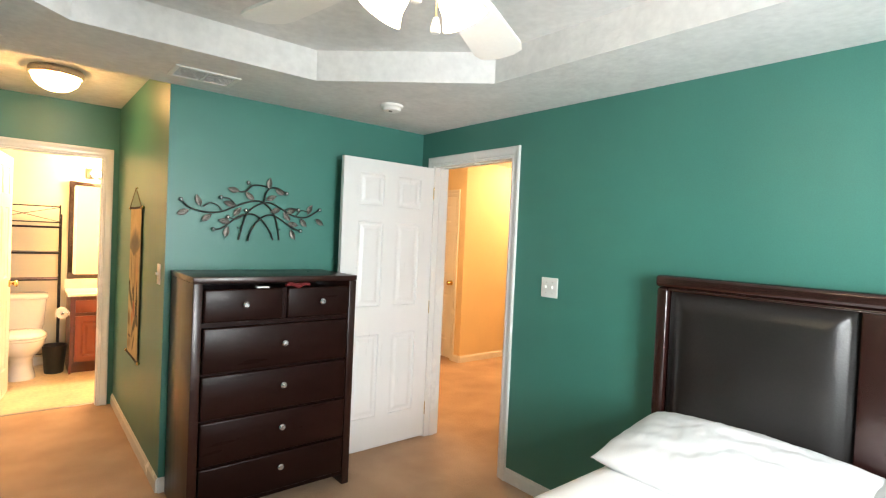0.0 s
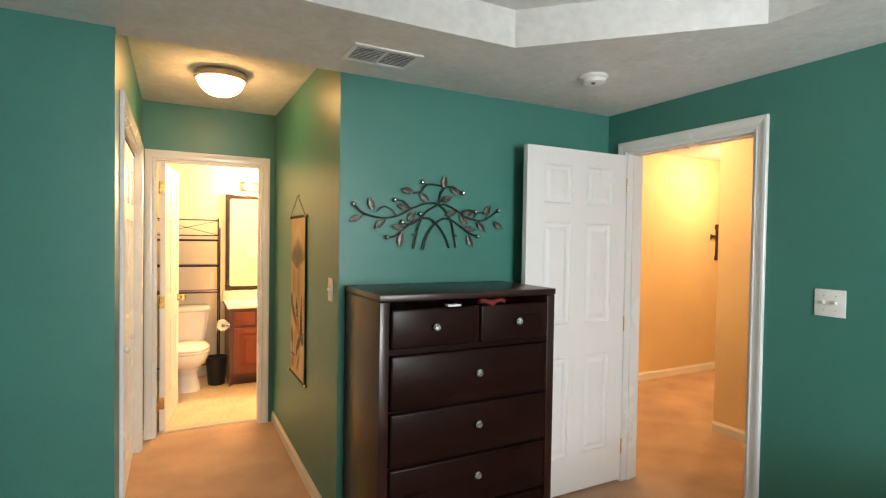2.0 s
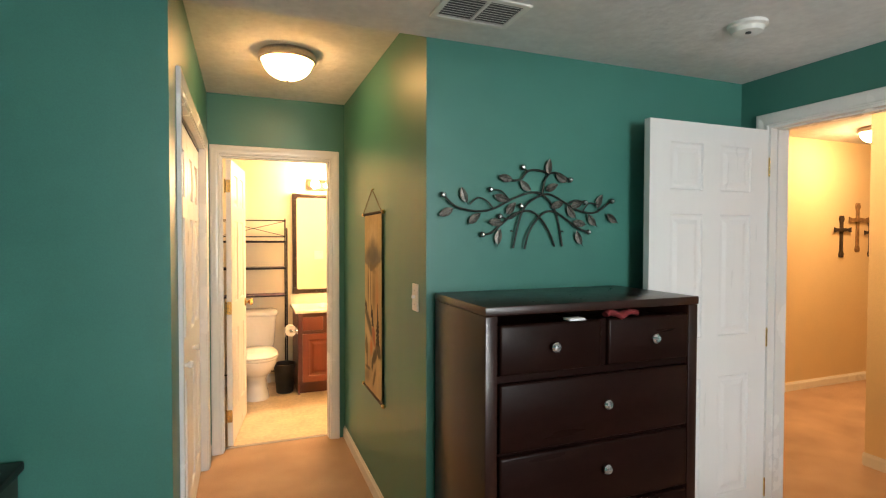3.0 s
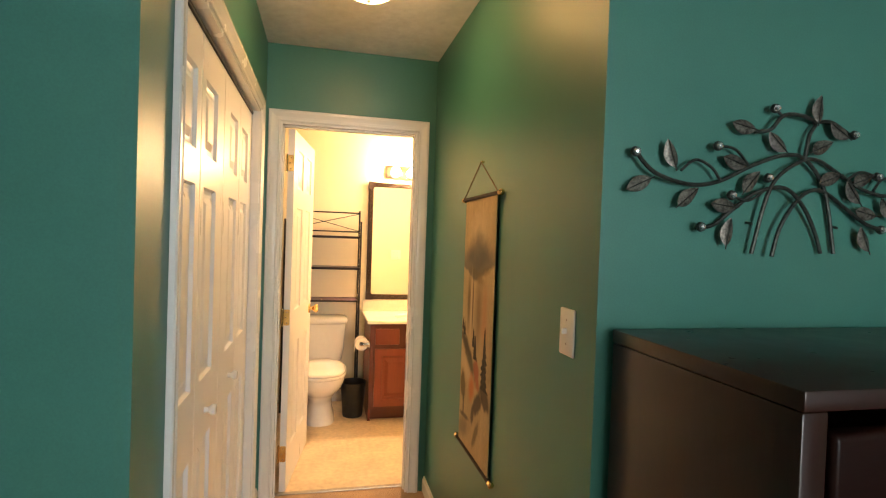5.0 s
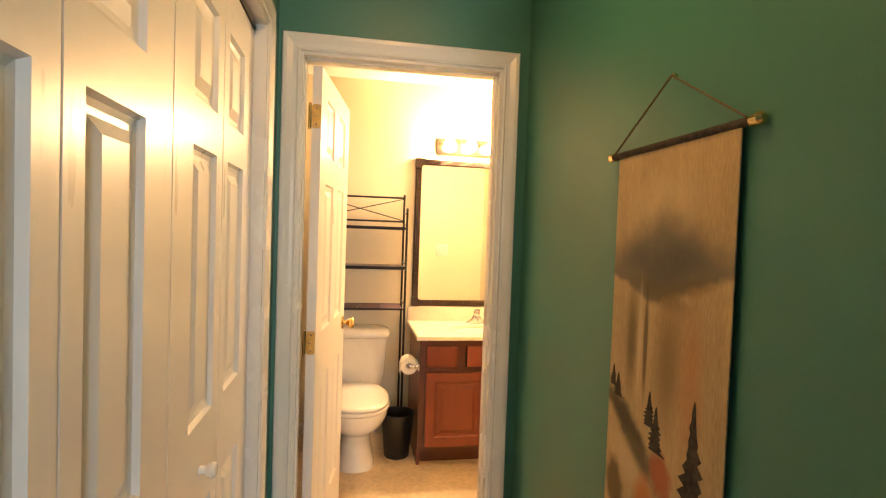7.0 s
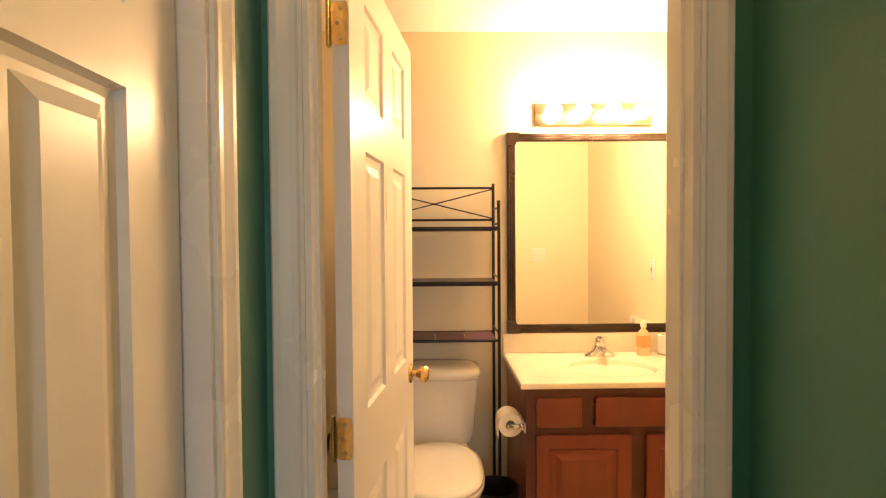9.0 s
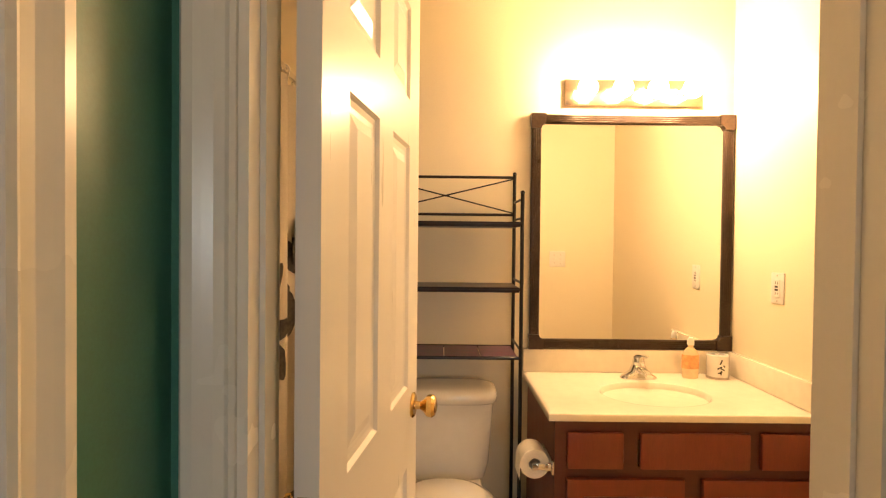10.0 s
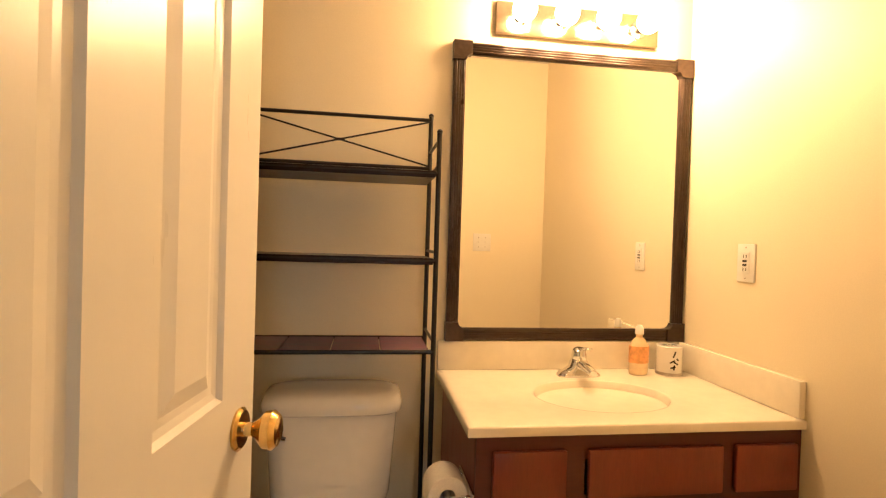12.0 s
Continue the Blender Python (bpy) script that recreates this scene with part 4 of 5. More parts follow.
    wash(0.13, 0.272, 0.06, 0.036, -28, 0.3, DARK, 0.9)
    wash(0.05, 0.225, 0.07, 0.032, 38, 0.3, DARK, 0.9)
    wash(-0.01, 0.165, 0.020, 0.04, -10, 0.35, DARK, 0.85)
    wash(-0.12, 0.125, 0.06, 0.010, 3, 0.5, DARK, 0.75)
    wash(-0.14, 0.075, 0.07, 0.035, 20, 0.7, GREY, 0.6)
    wash(0.035, 0.10, 0.018, 0.065, -32, 0.4, OLIVE, 0.9)
    l.new(last, b.inputs["Base Color"])
    return m


def scroll():
    """A hanging scroll on the east wall of the passage; local x runs along the wall (towards the bedroom), z up."""
    yc, w, zt, zb = 4.075, 0.198, 1.612, 0.59
    ob = thing("hanging_scroll", Matrix.Translation((H1 - 0.012, yc, zb)) @ Matrix.Rotation(radians(-90), 4, "Z"), "tan silk hanging scroll painted with mountain and pines", "wall scroll")
    h = zt - zb
    part("cloth", box(-w, w, -0.0015, 0.0015, 0.0, h, 0.0005, 1), painted_silk(), ob, "tan silk with a soft ink-wash landscape")
    for z, nm in ((h, "top_rod"), (0.0, "bottom_rod")):
        rod = part(nm, shifted(turned([(0, -w - 0.03), (0.008, -w - 0.03), (0.008, w + 0.03), (0, w + 0.03)], 14, "x"), Matrix.Translation((0, 0, z))), INK_DARK, ob, "dark wooden rod", smooth=True)
        for s in (-1, 1):
            part("end_cap", shifted(turned([(0, -0.012), (0.0105, -0.010), (0.0115, 0.008), (0.006, 0.014), (0, 0.015)], 14, "x"), Matrix.Translation((s * (w + 0.032), 0, z)) @ Matrix.Scale(s, 4, (1, 0, 0))), BRASS, rod, "pale metal end cap", smooth=True)
    for s in (-1, 1):
        part("cord", tube([(s * (w + 0.015), -0.006, h + 0.006), (0, -0.004, h + 0.135)], 0.0022, 6), CORD, ob)
    part("nail", turned([(0, 0.0), (0.004, 0.0), (0.006, 0.010), (0, 0.012)], 10, "y"), BRASS, ob).location = (0, 0.008, h + 0.135)

    def blot(name, outline, m, d):
        part(name, prism(outline, -0.0022 - d, -0.0015), m, ob)

    def pine(x, z0, hh, ww):
        out, tiers = [], 9
        for s in (1, -1):
            seq = []
            for i in range(tiers):
                f = i / tiers
                seq += [(x + s * ww * (1 - f) * (1 + .25 * math.sin(5 * i + s)), z0 + hh * f), (x + s * ww * (1 - f) * .55, z0 + hh * (f + .07))]
            out += seq if s > 0 else seq[::-1]
            if s > 0:
                out.append((x, z0 + hh))
        return out
    for x, z0, hh, ww in ((.118, .295, .235, .046), (-.025, .43, .075, .024), (.0, .385, .095, .030), (-.178, .475, .05, .018), (-.155, .455, .055, .022)):
        blot("painted_pine", pine(x, z0, hh, ww), INK_DARK, 0.0006)


scroll()


# ---- landing things ----
def cross(x, z, h, m, label):
    ob = thing("wall_cross", Matrix.Translation((x, 4.62, z)), label, "cross", "crosses on the landing wall")
    w = h * 0.62
    part("upright", prism([(-.022, -h / 2), (.022, -h / 2), (.032, -h / 2 + .03), (.018, -h / 2 + .07), (.016, 0), (.018, h / 2 - .07), (.034, h / 2 - .035), (.02, h / 2), (-.02, h / 2), (-.034, h / 2 - .035), (-.018, h / 2 - .07), (-.016, 0), (-.018, -h / 2 + .07), (-.032, -h / 2 + .03)], -0.018, -0.001), m, ob)
    part("crossbar", prism([(-w / 2, h * .1), (-w / 2, h * .22), (-w / 2 + .05, h * .19), (0, h * .21), (w / 2 - .05, h * .19), (w / 2, h * .22), (w / 2, h * .1), (w / 2 - .05, h * .13), (0, h * .11), (-w / 2 + .05, h * .13)], -0.026, -0.0181), m, ob)


cross(5.92, 1.49, 0.42, CROSSB, "dark carved wooden cross on the tan wall")
cross(6.17, 1.58, 0.50, CROSST, "brown carved wooden cross on the tan wall")
cross(6.38, 1.47, 0.38, CROSSB, "dark carved wooden cross on the tan wall")


# ---- bathroom things ----
def vanity():
    ob = thing("vanity_cabinet", Matrix.Translation((0.775, 6.17, 0)), "cherry wood vanity cabinet with drawers and doors", "cabinet")
    w, d = B_E - 0.775 - 0.003, B_N - 6.17 - 0.002
    part("side", box(0, 0.018, 0.0, d, 0.0, 0.763), CHERRY, ob)
    part("side", box(w - 0.018, w, 0.0, d, 0.0, 0.763), CHERRY, ob)
    part("toe_kick", box(0.0185, w - 0.0185, 0.05, 0.065, 0.0, 0.095), CHERRY_DARK, ob)
    part("bottom", box(0.0185, w - 0.0185, 0.02, d - 0.01, 0.096, 0.11), CHERRY_DARK, ob)
    part("face_frame", boxes([(0.0, w, -0.018, -0.0005, 0.096, 0.125), (0.0, w, -0.018, -0.0005, 0.70, 0.763), (0.0, w, -0.0178, -0.0005, 0.57, 0.61)] + [(a, b, -0.0179, -0.0005, 0.1, 0.76) for a, b in ((0, .045), (.225, .28), (.425, .50), (.655, .69), (w - .035, w))]), CHERRY_DARK, ob)
    for x0, x1 in ((0.04, 0.228), (0.284, 0.652), (0.688, 0.868)):
        part("drawer_front", box(x0, x1, -0.036, -0.0185, 0.605, 0.728, 0.006, 2), CHERRY, ob, smooth=True)
    for x0, x1 in ((0.040, 0.432), (0.496, 0.868)):
        bm = shifted(leaf_slab(x1 - x0, 0.45, [(0.055, x1 - x0 - 0.055, 0.055, 0.395)], 0.018, 0.008), Matrix.Translation((x0, -0.037, 0.122)))
        part("cabinet_door", bm, CHERRY, ob)


vanity()


def vanity_top():
    ob = thing("bathroom_counter", Matrix.Translation((0, 0, 0)), "cream cultured marble vanity top with moulded oval basin", "countertop")
    x0, x1, y0, y1, z = 0.751, B_E - 0.001, 6.137, B_N - 0.001, 0.790
    cx, cy, ax, ay = 1.205, 6.385, 0.205, 0.160
    n = 48
    rect, ring = [], []
    for i in range(n):
        a = 2 * math.pi * i / n
        c, s = math.cos(a), math.sin(a)
        ring.append((cx + ax * c, cy + ay * s))
        hx = (x1 - 0.004 - cx) if c > 0 else (cx - x0 - 0.004)
        hy = (y1 - 0.004 - cy) if s > 0 else (cy - y0 - 0.004)
        f = min(hx / abs(c) if abs(c) > 1e-6 else 9e9, hy / abs(s) if abs(s) > 1e-6 else 9e9)
        rect.append((cx + c * f, cy + s * f))
    for px, py in ((x0 + .004, y0 + .004), (x1 - .004, y0 + .004), (x1 - .004, y1 - .004), (x0 + .004, y1 - .004)):
        i = min(range(n), key=lambda q: (rect[q][0] - px) ** 2 + (rect[q][1] - py) ** 2)
        rect[i] = (px, py)
    grow = [(x + math.copysign(0.004, x - cx), y + math.copysign(0.004, y - cy)) for x, y in rect]
    rows = [[(x, y, z - 0.024) for x, y in grow], [(x, y, z - 0.004) for x, y in grow], [(x, y, z) for x, y in rect], [(x + (cx - x) * 0.03, y + (cy - y) * 0.03, z) for x, y in rect]]
    for f, dz in ((1.04, 0.0), (1.0, -0.0006), (0.985, -0.003), (0.96, -0.022), (0.90, -0.07), (0.74, -0.12), (0.40, -0.145), (0.1, -0.15)):
        rows.append([(cx + (x - cx) * f, cy + (y - cy) * f, z + dz) for x, y in ring])
    part("slab", loft(rows), MARBLE, ob, smooth=True, angle=0.9)
    part("backsplash", box(x0, x1, B_N - 0.021, B_N - 0.001, z + 0.0005, 0.892, 0.004), MARBLE, ob, smooth=True)
    part("side_splash", box(B_E - 0.021, B_E - 0.001, y0 + 0.006, B_N - 0.0215, z + 0.0005, 0.892, 0.004), MARBLE, ob, smooth=True)
    part("drain", shifted(turned([(0, 0), (0.022, 0), (0.02, 0.003), (0, 0.003)], 20), Matrix.Translation((cx, cy, z - 0.15))), CHROME, ob, smooth=True)


vanity_top()


def faucet():
    ob = thing("faucet", Matrix.Translation((1.225, 6.60, 0.7905)), "chrome single-lever bathroom faucet", "faucet")
    rows = [[(x, y, z) for x, y in superellipse(0, 0, a, b, 3.2, 32)] for a, b, z in ((0.076, 0.027, 0), (0.076, 0.027, 0.006), (0.066, 0.025, 0.014), (0.036, 0.024, 0.032), (0.028, 0.023, 0.052), (0.022, 0.019, 0.060))]
    part("base", loft(rows), CHROME, ob, smooth=True, angle=1.0)
    sp = [[(x, yy + 0.0, zz + s) for x, s in superellipse(0, 0, a, b, 2.6, 20)] for yy, zz, a, b in ((0.0, 0.036, 0.019, 0.016), (-0.05, 0.044, 0.017, 0.013), (-0.10, 0.040, 0.015, 0.011), (-0.118, 0.034, 0.013, 0.010))]
    part("spout", loft(sp), CHROME, ob, smooth=True, angle=1.0)
    hd = part("handle", shifted(turned([(0, 0.058), (0.024, 0.058), (0.026, 0.070), (0.022, 0.088), (0.012, 0.097), (0, 0.098)]), Matrix()), CHROME, ob, smooth=True)
    lv = [[(x, yy, zz + s) for x, s in superellipse(0, 0, a, 0.004, 2.4, 16)] for yy, zz, a in ((0.0, 0.090, 0.012), (-0.04, 0.101, 0.011), (-0.075, 0.106, 0.014), (-0.082, 0.107, 0.008))]
    part("lever", loft(lv), CHROME, hd, smooth=True, angle=1.0)


faucet()
sb = thing("soap_bottle", Matrix.Translation((1.452, 6.615, 0.7905)), "clear soap bottle with orange label and white pump cap", "soap bottle")
part("bottle", turned([(0, 0), (0.030, 0), (0.034, 0.008), (0.035, 0.06), (0.033, 0.10), (0.022, 0.122), (0.012, 0.13), (0.012, 0.14), (0, 0.14)], 28, squash=(1, 0.66)), SOAP, sb, smooth=True)
part("label", turned([(0.0335, 0.042), (0.0362, 0.042), (0.0362, 0.100), (0.0335, 0.100)], 28, squash=(1, 0.66)), ORANGE, sb, "orange paper label", smooth=True)
part("cap", shifted(turned([(0, 0.141), (0.015, 0.141), (0.014, 0.160), (0.008, 0.172), (0, 0.173)], 20), Matrix()), PLATE, sb, smooth=True)
cp = thing("toothbrush_cup", Matrix.Translation((1.572, 6.622, 0.7905)), "white ceramic cup with black plant drawing", "cup")
part("cup_body", turned([(0, 0), (0.042, 0), (0.044, 0.004), (0.044, 0.098), (0.041, 0.101), (0.012, 0.101), (0.012, 0.07), (0, 0.07)], 32), PORCELAIN, cp, smooth=True, angle=0.5)
part("base_band", turned([(0.043, 0.001), (0.0455, 0.001), (0.0455, 0.010), (0.043, 0.010)], 32), NICKEL, cp, smooth=True)
for k, (du, z, l, tilt) in enumerate(((0.0, 0.075, 0.022, 70), (-0.006, 0.050, 0.020, 30), (0.006, 0.045, 0.018, -30), (-0.004, 0.030, 0.018, 20), (0.012, 0.058, 0.010, -45), (0.0, 0.030, 0.018, 85))):
    ang = radians(-100) + du / 0.044
    mm = Matrix.Rotation(ang, 4, "Z") @ Matrix.Translation((0.0443, 0, z)) @ Matrix.Rotation(radians(tilt), 4, "X")
    part("drawn_leaf", shifted(box(-0.0005, 0.0006, -l / 2, l / 2, -0.0026, 0.0026, 0.0004, 1), mm), INK_DARK, cp)
# flat dark discs on the rim give the shade of two uncut brush holes
for dx in (-0.018, 0.018):
    part("brush_hole_shade", shifted(turned([(0, 0), (0.009, 0), (0.009, 0.0008), (0, 0.0008)], 16), Matrix.Translation((dx, 0, 0.1012))), PLATE_GREY_SHADE, cp)


def mirror():
    x0, x1, z0, z1 = 0.776, 1.660, 0.895, 1.920
    ob = thing("mirror", Matrix.Translation((x0, B_N, z0)), "tall bathroom mirror in a dark ribbed bronze frame", "mirror")
    w, h, f = x1 - x0, z1 - z0, 0.042
    bm = prism([(p + w / 2, q + h / 2) for p, q in superellipse(0, 0, w / 2 - f + 0.006, h / 2 - f + 0.006, 60, 80)], -0.012, -0.008)
    part("glass", bm, MIRROR, ob)
    part("backing", box(0.01, w - 0.01, -0.0075, -0.0005, 0.01, h - 0.01), BLACKP, ob)
    c = 0.062
    for a0, a1, b0, b1, hor in ((c, w - c, 0, f, True), (c, w - c, h - f, h, True), (0, f, c, h - c, False), (w - f, w, c, h - c, False)):
        bm = box(a0, a1, -0.022, -0.001, b0, b1, 0.003)
        fr = part("frame_rail", bm, BRONZE, ob, smooth=True)
        for k in range(4):
            o = 0.006 + k * 0.0085
            if hor:
                part("rib", box(a0 + 0.001, a1 - 0.001, -0.0255, -0.0215, b0 + o, b0 + o + 0.0055, 0.0018, 2), BRONZE, fr, smooth=True)
            else:
                part("rib", box(a0 + o, a0 + o + 0.0055, -0.0255, -0.0215, b0 + 0.001, b1 - 0.001, 0.0018, 2), BRONZE, fr, smooth=True)
    for sx in (0, 1):
        for sz in (0, 1):
            px, pz = sx * w, sz * h
            ux, uz = (1 if not sx else -1), (1 if not sz else -1)
            out = [(px - ux * 0.003, pz - uz * 0.003), (px + ux * c, pz - uz * 0.003), (px + ux * c, pz + uz * f)]
            for k in range(7):
                a = radians(90 * k / 6)
                out.append((px + ux * (c - 0.02 * math.sin(a) + 0.0), pz + uz * (f + 0.02 * (1 - math.cos(a)))))
            out += [(px + ux * f, pz + uz * c), (px - ux * 0.003, pz + uz * c)]
            part("corner_block", prism(out, -0.029, -0.001), BRONZE, ob)


mirror()


def light_bar():
    ob = thing("vanity_light", Matrix.Translation((0.918, B_N, 1.958)), "four-globe vanity light bar, lit, above the mirror", "wall light")
    part("backplate", box(0, 0.60, -0.024, -0.001, 0, 0.112, 0.004), NICKELP, ob, "pale metal backplate", smooth=True)
    for k in range(4):
        x = 0.078 + k * 0.148
        s = part("socket", shifted(turned([(0, 0.0245), (0.03, 0.0245), (0.03, 0.029), (0.019, 0.031), (0.018, 0.062), (0, 0.062)], 24, "y"), Matrix.Translation((x, 0, 0.056))), CHROME, ob, smooth=True)
        part("bulb", shifted(turned([(0, 0.055)] + [(0.0405 * math.sin(radians(a)), 0.1 - 0.0405 * math.cos(radians(a))) for a in range(22, 180, 12)] + [(0, 0.1405)], 28, "y"), Matrix.Translation((x, 0, 0.056))), LAMP_BATH, s, "lit frosted globe bulb", smooth=True)


light_bar()


def toilet():
    ob = thing("toilet", Matrix.Translation((0.410, 0, -0.0)), "white two-piece porcelain toilet, lid shut", "toilet")

    def ring(cy, ax, ay, z, p=2.4):
        return [(x, y, z) for x, y in superellipse(0, cy, ax, ay, p, 40)]
    part("tank", loft([ring(6.575, 0.165, 0.085, 0.40, 4), ring(6.575, 0.180, 0.094, 0.46, 4.5), ring(6.575, 0.196, 0.098, 0.700, 5), ring(6.575, 0.196, 0.098, 0.708, 5)]), PORCELAIN, ob, smooth=True, angle=0.9)
    part("tank_lid", loft([ring(6.573, 0.200, 0.104, 0.709, 4.5), ring(6.573, 0.210, 0.113, 0.717, 4.5), ring(6.573, 0.211, 0.114, 0.738, 4.5), ring(6.573, 0.203, 0.106, 0.760, 4.2), ring(6.573, 0.175, 0.085, 0.770, 3.5), ring(6.573, 0.08, 0.04, 0.773, 3)]), PORCELAIN, ob, smooth=True, angle=1.2)
    part("bowl", loft([ring(6.29, 0.115, 0.19, 0.0, 2.8), ring(6.29, 0.112, 0.185, 0.03, 2.8), ring(6.31, 0.095, 0.155, 0.10, 2.5), ring(6.31, 0.092, 0.15, 0.17, 2.4), ring(6.25, 0.12, 0.20, 0.235, 2.3), ring(6.20, 0.165, 0.25, 0.30, 2.3), ring(6.19, 0.182, 0.268, 0.35, 2.3), ring(6.19, 0.184, 0.270, 0.385, 2.3)]), PORCELAIN, ob, smooth=True, angle=1.2)
    part("shelf", box(-0.15, 0.15, 6.40, 6.64, 0.30, 0.398, 0.02, 3), PORCELAIN, ob, smooth=True)
    part("seat", loft([ring(6.185, 0.186, 0.262, 0.387, 2.4), ring(6.185, 0.192, 0.268, 0.392, 2.4), ring(6.185, 0.192, 0.268, 0.405, 2.4), ring(6.185, 0.186, 0.262, 0.410, 2.4)]), PORCELAIN, ob, smooth=True)
    part("lid", loft([ring(6.185, 0.184, 0.260, 0.412, 2.4), ring(6.185, 0.190, 0.266, 0.416, 2.4), ring(6.185, 0.188, 0.264, 0.428, 2.4), ring(6.185, 0.165, 0.24, 0.437, 2.4), ring(6.185, 0.07, 0.10, 0.441, 2.2)]), PORCELAIN, ob, smooth=True, angle=1.2)
    lv = part("flush_lever", tube([(-0.172, 6.478, 0.66), (-0.172, 6.462, 0.66), (-0.125, 6.456, 0.652)], 0.006, 8), CHROME, ob, smooth=True)


toilet()


def rack():
    xl, xr, yf, yb = 0.10, 0.702, 6.445, 6.672
    ob = thing("bathroom_rack", Matrix.Translation((0, 0, 0)), "black metal over-toilet rack with three shelves", "rack")
    for x in (xl, xr):
        part("front_post", tube([(x, yf, 0), (x, yf, 1.552)], 0.0075, 10), BLACK, ob, smooth=True)
        part("back_post", tube([(x, yb, 0), (x, yb, 1.652)], 0.0075, 10), BLACK, ob, smooth=True)
        for z in (0.10, 0.935, 1.20, 1.455, 1.53):
            part("side_bar", tube([(x, yf, z), (x, yb, z)], 0.005, 8), BLACK, ob, smooth=True)
        for y, z in ((yf, 1.553), (yb, 1.653)):
            part("post_cap", shifted(turned([(0, 0), (0.009, 0), (0.009, 0.004), (0.005, 0.009), (0, 0.010)], 12), Matrix.Translation((x, y, z))), BLACK, ob, smooth=True)
    for z, m in ((0.905, PLUM), (1.175, ESPRESSO), (1.432, ESPRESSO)):
        for y in (yf, yb):
            part("shelf_bar", tube([(xl, y, z), (xr, y, z)], 0.007, 8), BLACK, ob, smooth=True)
        if m is PLUM:
            for k in range(4):
                a = xl + 0.012 + k * 0.1455
                part("shelf_board", box(a, a + 0.142, yf + 0.008, yb - 0.008, z - 0.004, z + 0.004, 0.001, 1), m, ob, "purple-brown streaked board")
        else:
            part("shelf_board", box(xl + 0.009, xr - 0.009, yf - 0.006, yb - 0.008, z - 0.012, z + 0.008, 0.002, 1), m, ob)
    for z in (1.64, 1.478):
        part("back_bar", tube([(xl, yb, z), (xr, yb, z)], 0.006, 8), BLACK, ob, smooth=True)
    part("cross_wire", tube([(xl, yb, 1.634), (xr, yb, 1.484)], 0.003, 6), BLACK, ob)
    part("cross_wire", tube([(xl, yb - 0.005, 1.484), (xr, yb - 0.005, 1.634)], 0.003, 6), BLACK, ob)
    part("wire_clip", box(0.385, 0.417, yb - 0.010, yb + 0.004, 1.555, 1.563, 0.002), BLACK, ob)
    part("low_bar", tube([(xl, yb, 0.12), (xr, yb, 0.12)], 0.006, 8), BLACK, ob, smooth=True)


rack()

tp = thing("toilet_paper", Matrix.Translation((0.715, 6.235, 0.60)), "white toilet paper roll on a chrome holder", "toilet paper")
part("roll", turned([(0.02, -0.05), (0.049, -0.05), (0.051, -0.047), (0.051, 0.047), (0.049, 0.05), (0.02, 0.05), (0.02, -0.05)], 32, "y"), PAPER, tp, smooth=True, angle=0.5)
part("sheet", box(-0.052, -0.050, -0.05, 0.05, -0.055, 0.0), PAPER, tp)
ho = part("holder", boxes([(0.03, 0.0595, -0.075, -0.06, -0.012, 0.012), (0.03, 0.0595, 0.06, 0.075, -0.012, 0.012), (0.052, 0.0595, -0.085, 0.085, -0.022, 0.022)], 0.003), CHROME, tp, smooth=True)
part("spindle", shifted(tube([(0, -0.07, 0), (0, 0.07, 0)], 0.011, 12), Matrix()), CHROME, tp, smooth=True)
for ya in (-0.073, 0.062):
    part("arm", box(-0.012, 0.031, ya, ya + 0.011, -0.010, 0.010, 0.002), CHROME, tp, smooth=True)

wb = thing("waste_bin", Matrix.Translation((0.668, 6.325, 0)), "small round black plastic waste bin", "waste bin")
part("bin", turned([(0, 0.0), (0.075, 0.0), (0.078, 0.005), (0.100, 0.262), (0.104, 0.268), (0.104, 0.275), (0.097, 0.275), (0.074, 0.012), (0, 0.012)], 36), BLACKP, wb, smooth=True, angle=0.7)


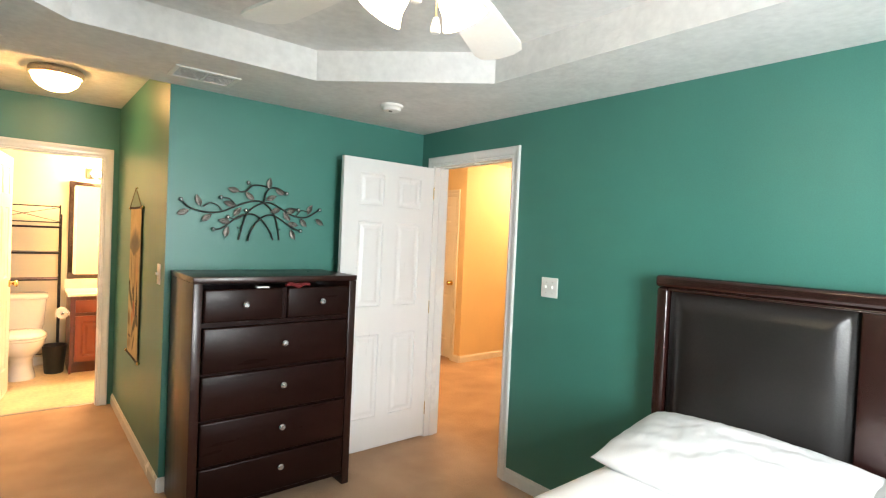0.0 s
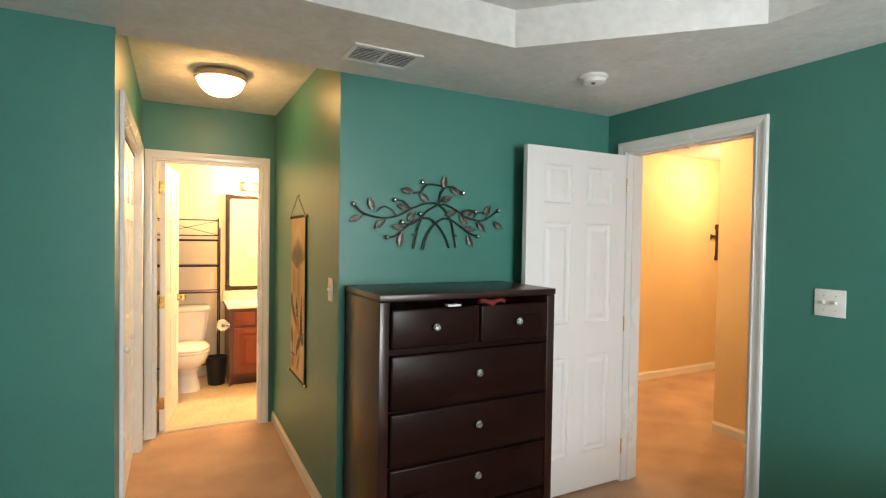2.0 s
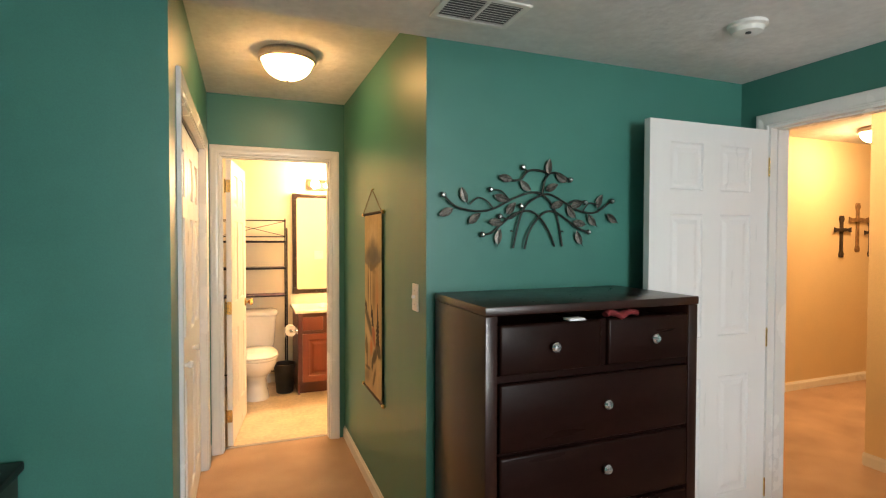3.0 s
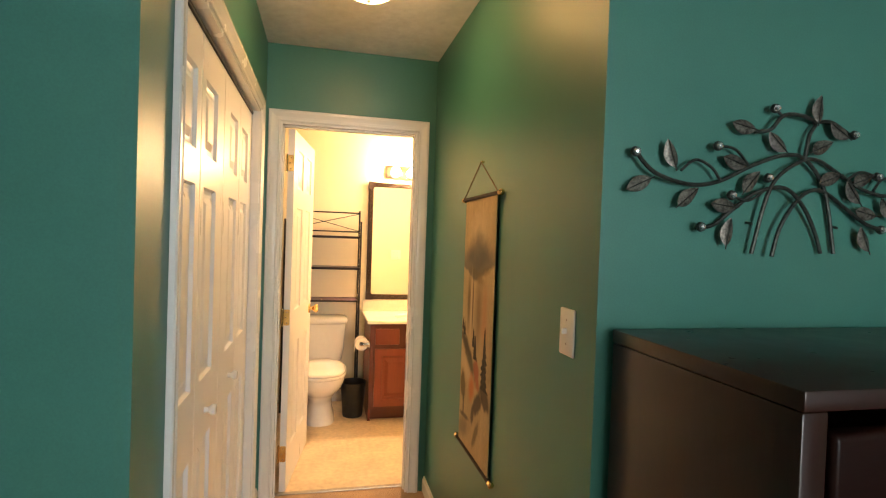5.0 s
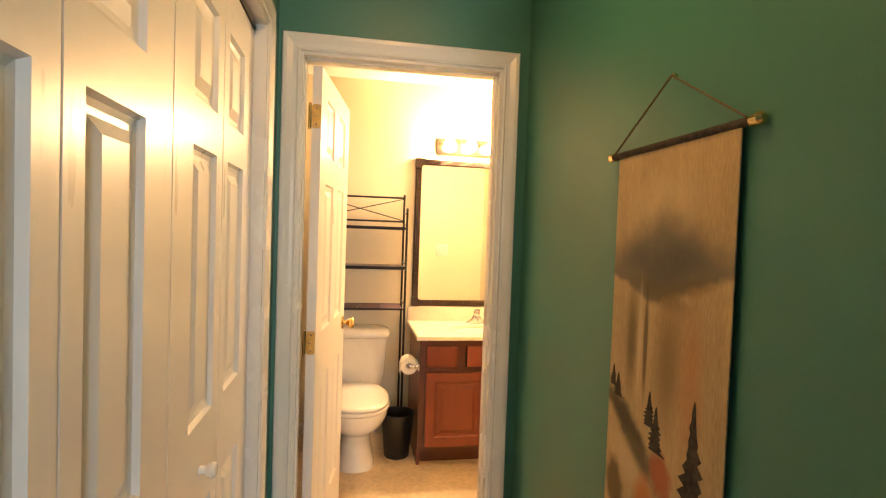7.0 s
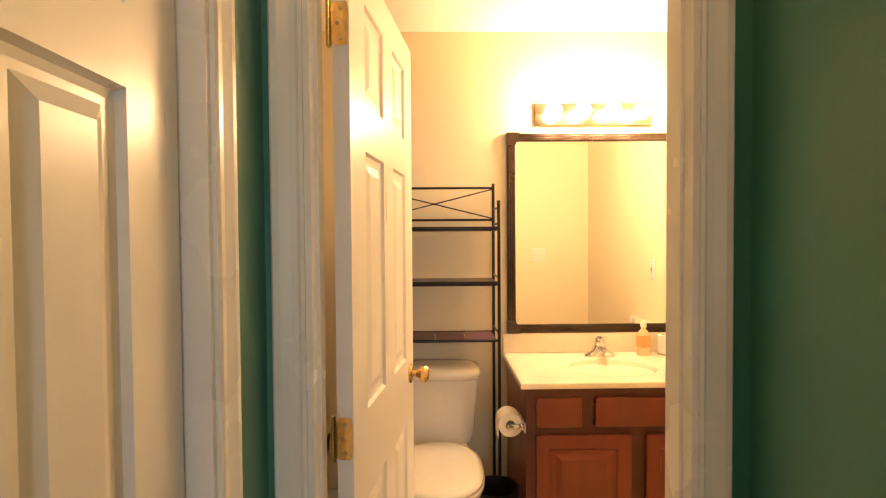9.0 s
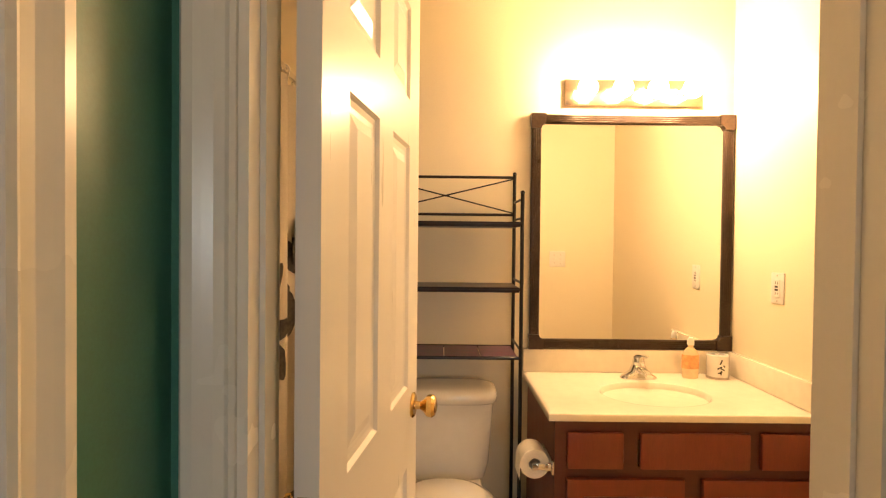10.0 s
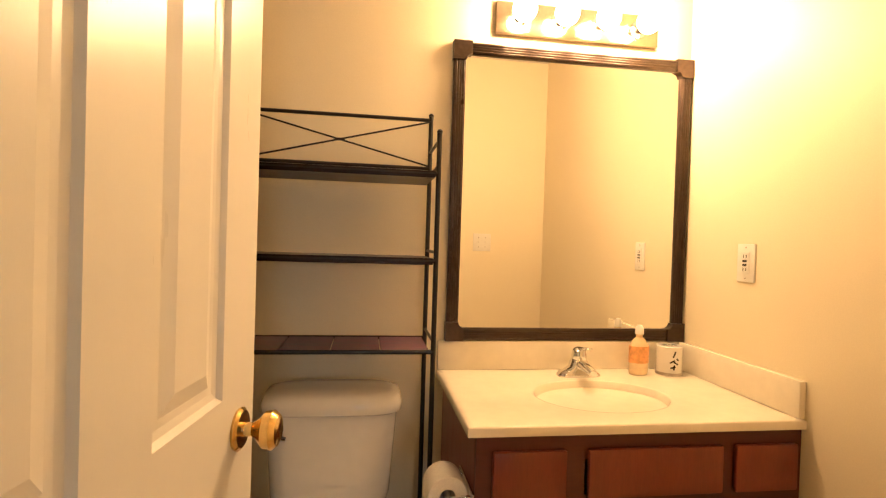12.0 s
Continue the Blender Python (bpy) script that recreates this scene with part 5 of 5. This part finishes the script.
def shower():
    ob = thing("shower_curtain", Matrix.Translation((0, 0, 0)), "cream shower curtain with black leaf print", "shower curtain")
    bm = bmesh.new()
    rows = []
    n = 90
    for z in (0.12, 0.6, 1.2, 1.93):
        rows.append([bm.verts.new((-0.17 + 0.022 * math.sin(i * 0.62) * (1.15 - 0.3 * z / 1.9), B_S + 0.03 + (B_N - B_S - 0.06) * i / n, z)) for i in range(n + 1)])
    for a, b in zip(rows, rows[1:]):
        for i in range(n):
            bm.faces.new((a[i], a[i + 1], b[i + 1], b[i]))
    bmesh.ops.solidify(bm, geom=bm.faces[:], thickness=0.002)
    part("cloth", bm, CURTAIN, ob, smooth=True, angle=1.2)
    part("rod", tube([(-0.17, B_S + 0.001, 1.96), (-0.17, B_N - 0.001, 1.96)], 0.0125, 14), CHROME, ob, smooth=True)
    rnd = random.Random(4)
    for k in range(120):
        i = rnd.uniform(3, n - 3)
        z, s = rnd.uniform(0.25, 1.55), rnd.uniform(0.045, 0.095)
        x = -0.17 + 0.022 * math.sin(i * 0.62) * (1.15 - 0.3 * z / 1.9)
        y = B_S + 0.03 + (B_N - B_S - 0.06) * i / n
        sl = 0.022 * math.cos(i * 0.62) * 0.62 * n / (B_N - B_S - 0.06) * (1.15 - 0.3 * z / 1.9)
        out = [(s * 0.5 * math.cos(a) * (1 - 0.5 * abs(math.sin(a))), s * math.sin(a)) for a in [2 * math.pi * q / 12 for q in range(12)]]
        m = Matrix.Translation((x + 0.004, y, z)) @ Matrix.Rotation(-math.atan(sl), 4, "Z") @ Matrix.Rotation(radians(90), 4, "Z") @ Matrix.Rotation(rnd.uniform(-0.9, 0.9), 4, "Y")
        part("printed_leaf", shifted(prism(out, -0.0006, 0.0006), m), INK_DARK, ob)
    for k in range(10):
        y = B_S + 0.08 + k * 0.15
        part("ring", tube([(-0.17 + 0.018 * math.cos(a), y, 1.952 + 0.024 * math.sin(a)) for a in [2 * math.pi * q / 14 for q in range(15)]], 0.002, 6), CHROME, ob)
    tb = thing("bathtub", Matrix.Translation((0, 0, 0)), "white bathtub behind the shower curtain", "bathtub")
    part("tub", boxes([(-0.945, -0.22, B_S + 0.003, B_N - 0.016, 0, 0.10), (-0.28, -0.22, B_S + 0.003, B_N - 0.016, 0.1, 0.46), (-0.945, -0.885, B_S + 0.003, B_N - 0.016, 0.1, 0.46), (-0.885, -0.28, B_S + 0.003, B_S + 0.07, 0.1, 0.46), (-0.885, -0.28, B_N - 0.08, B_N - 0.016, 0.1, 0.46)], 0.01), TILEW, tb, smooth=True)


shower()
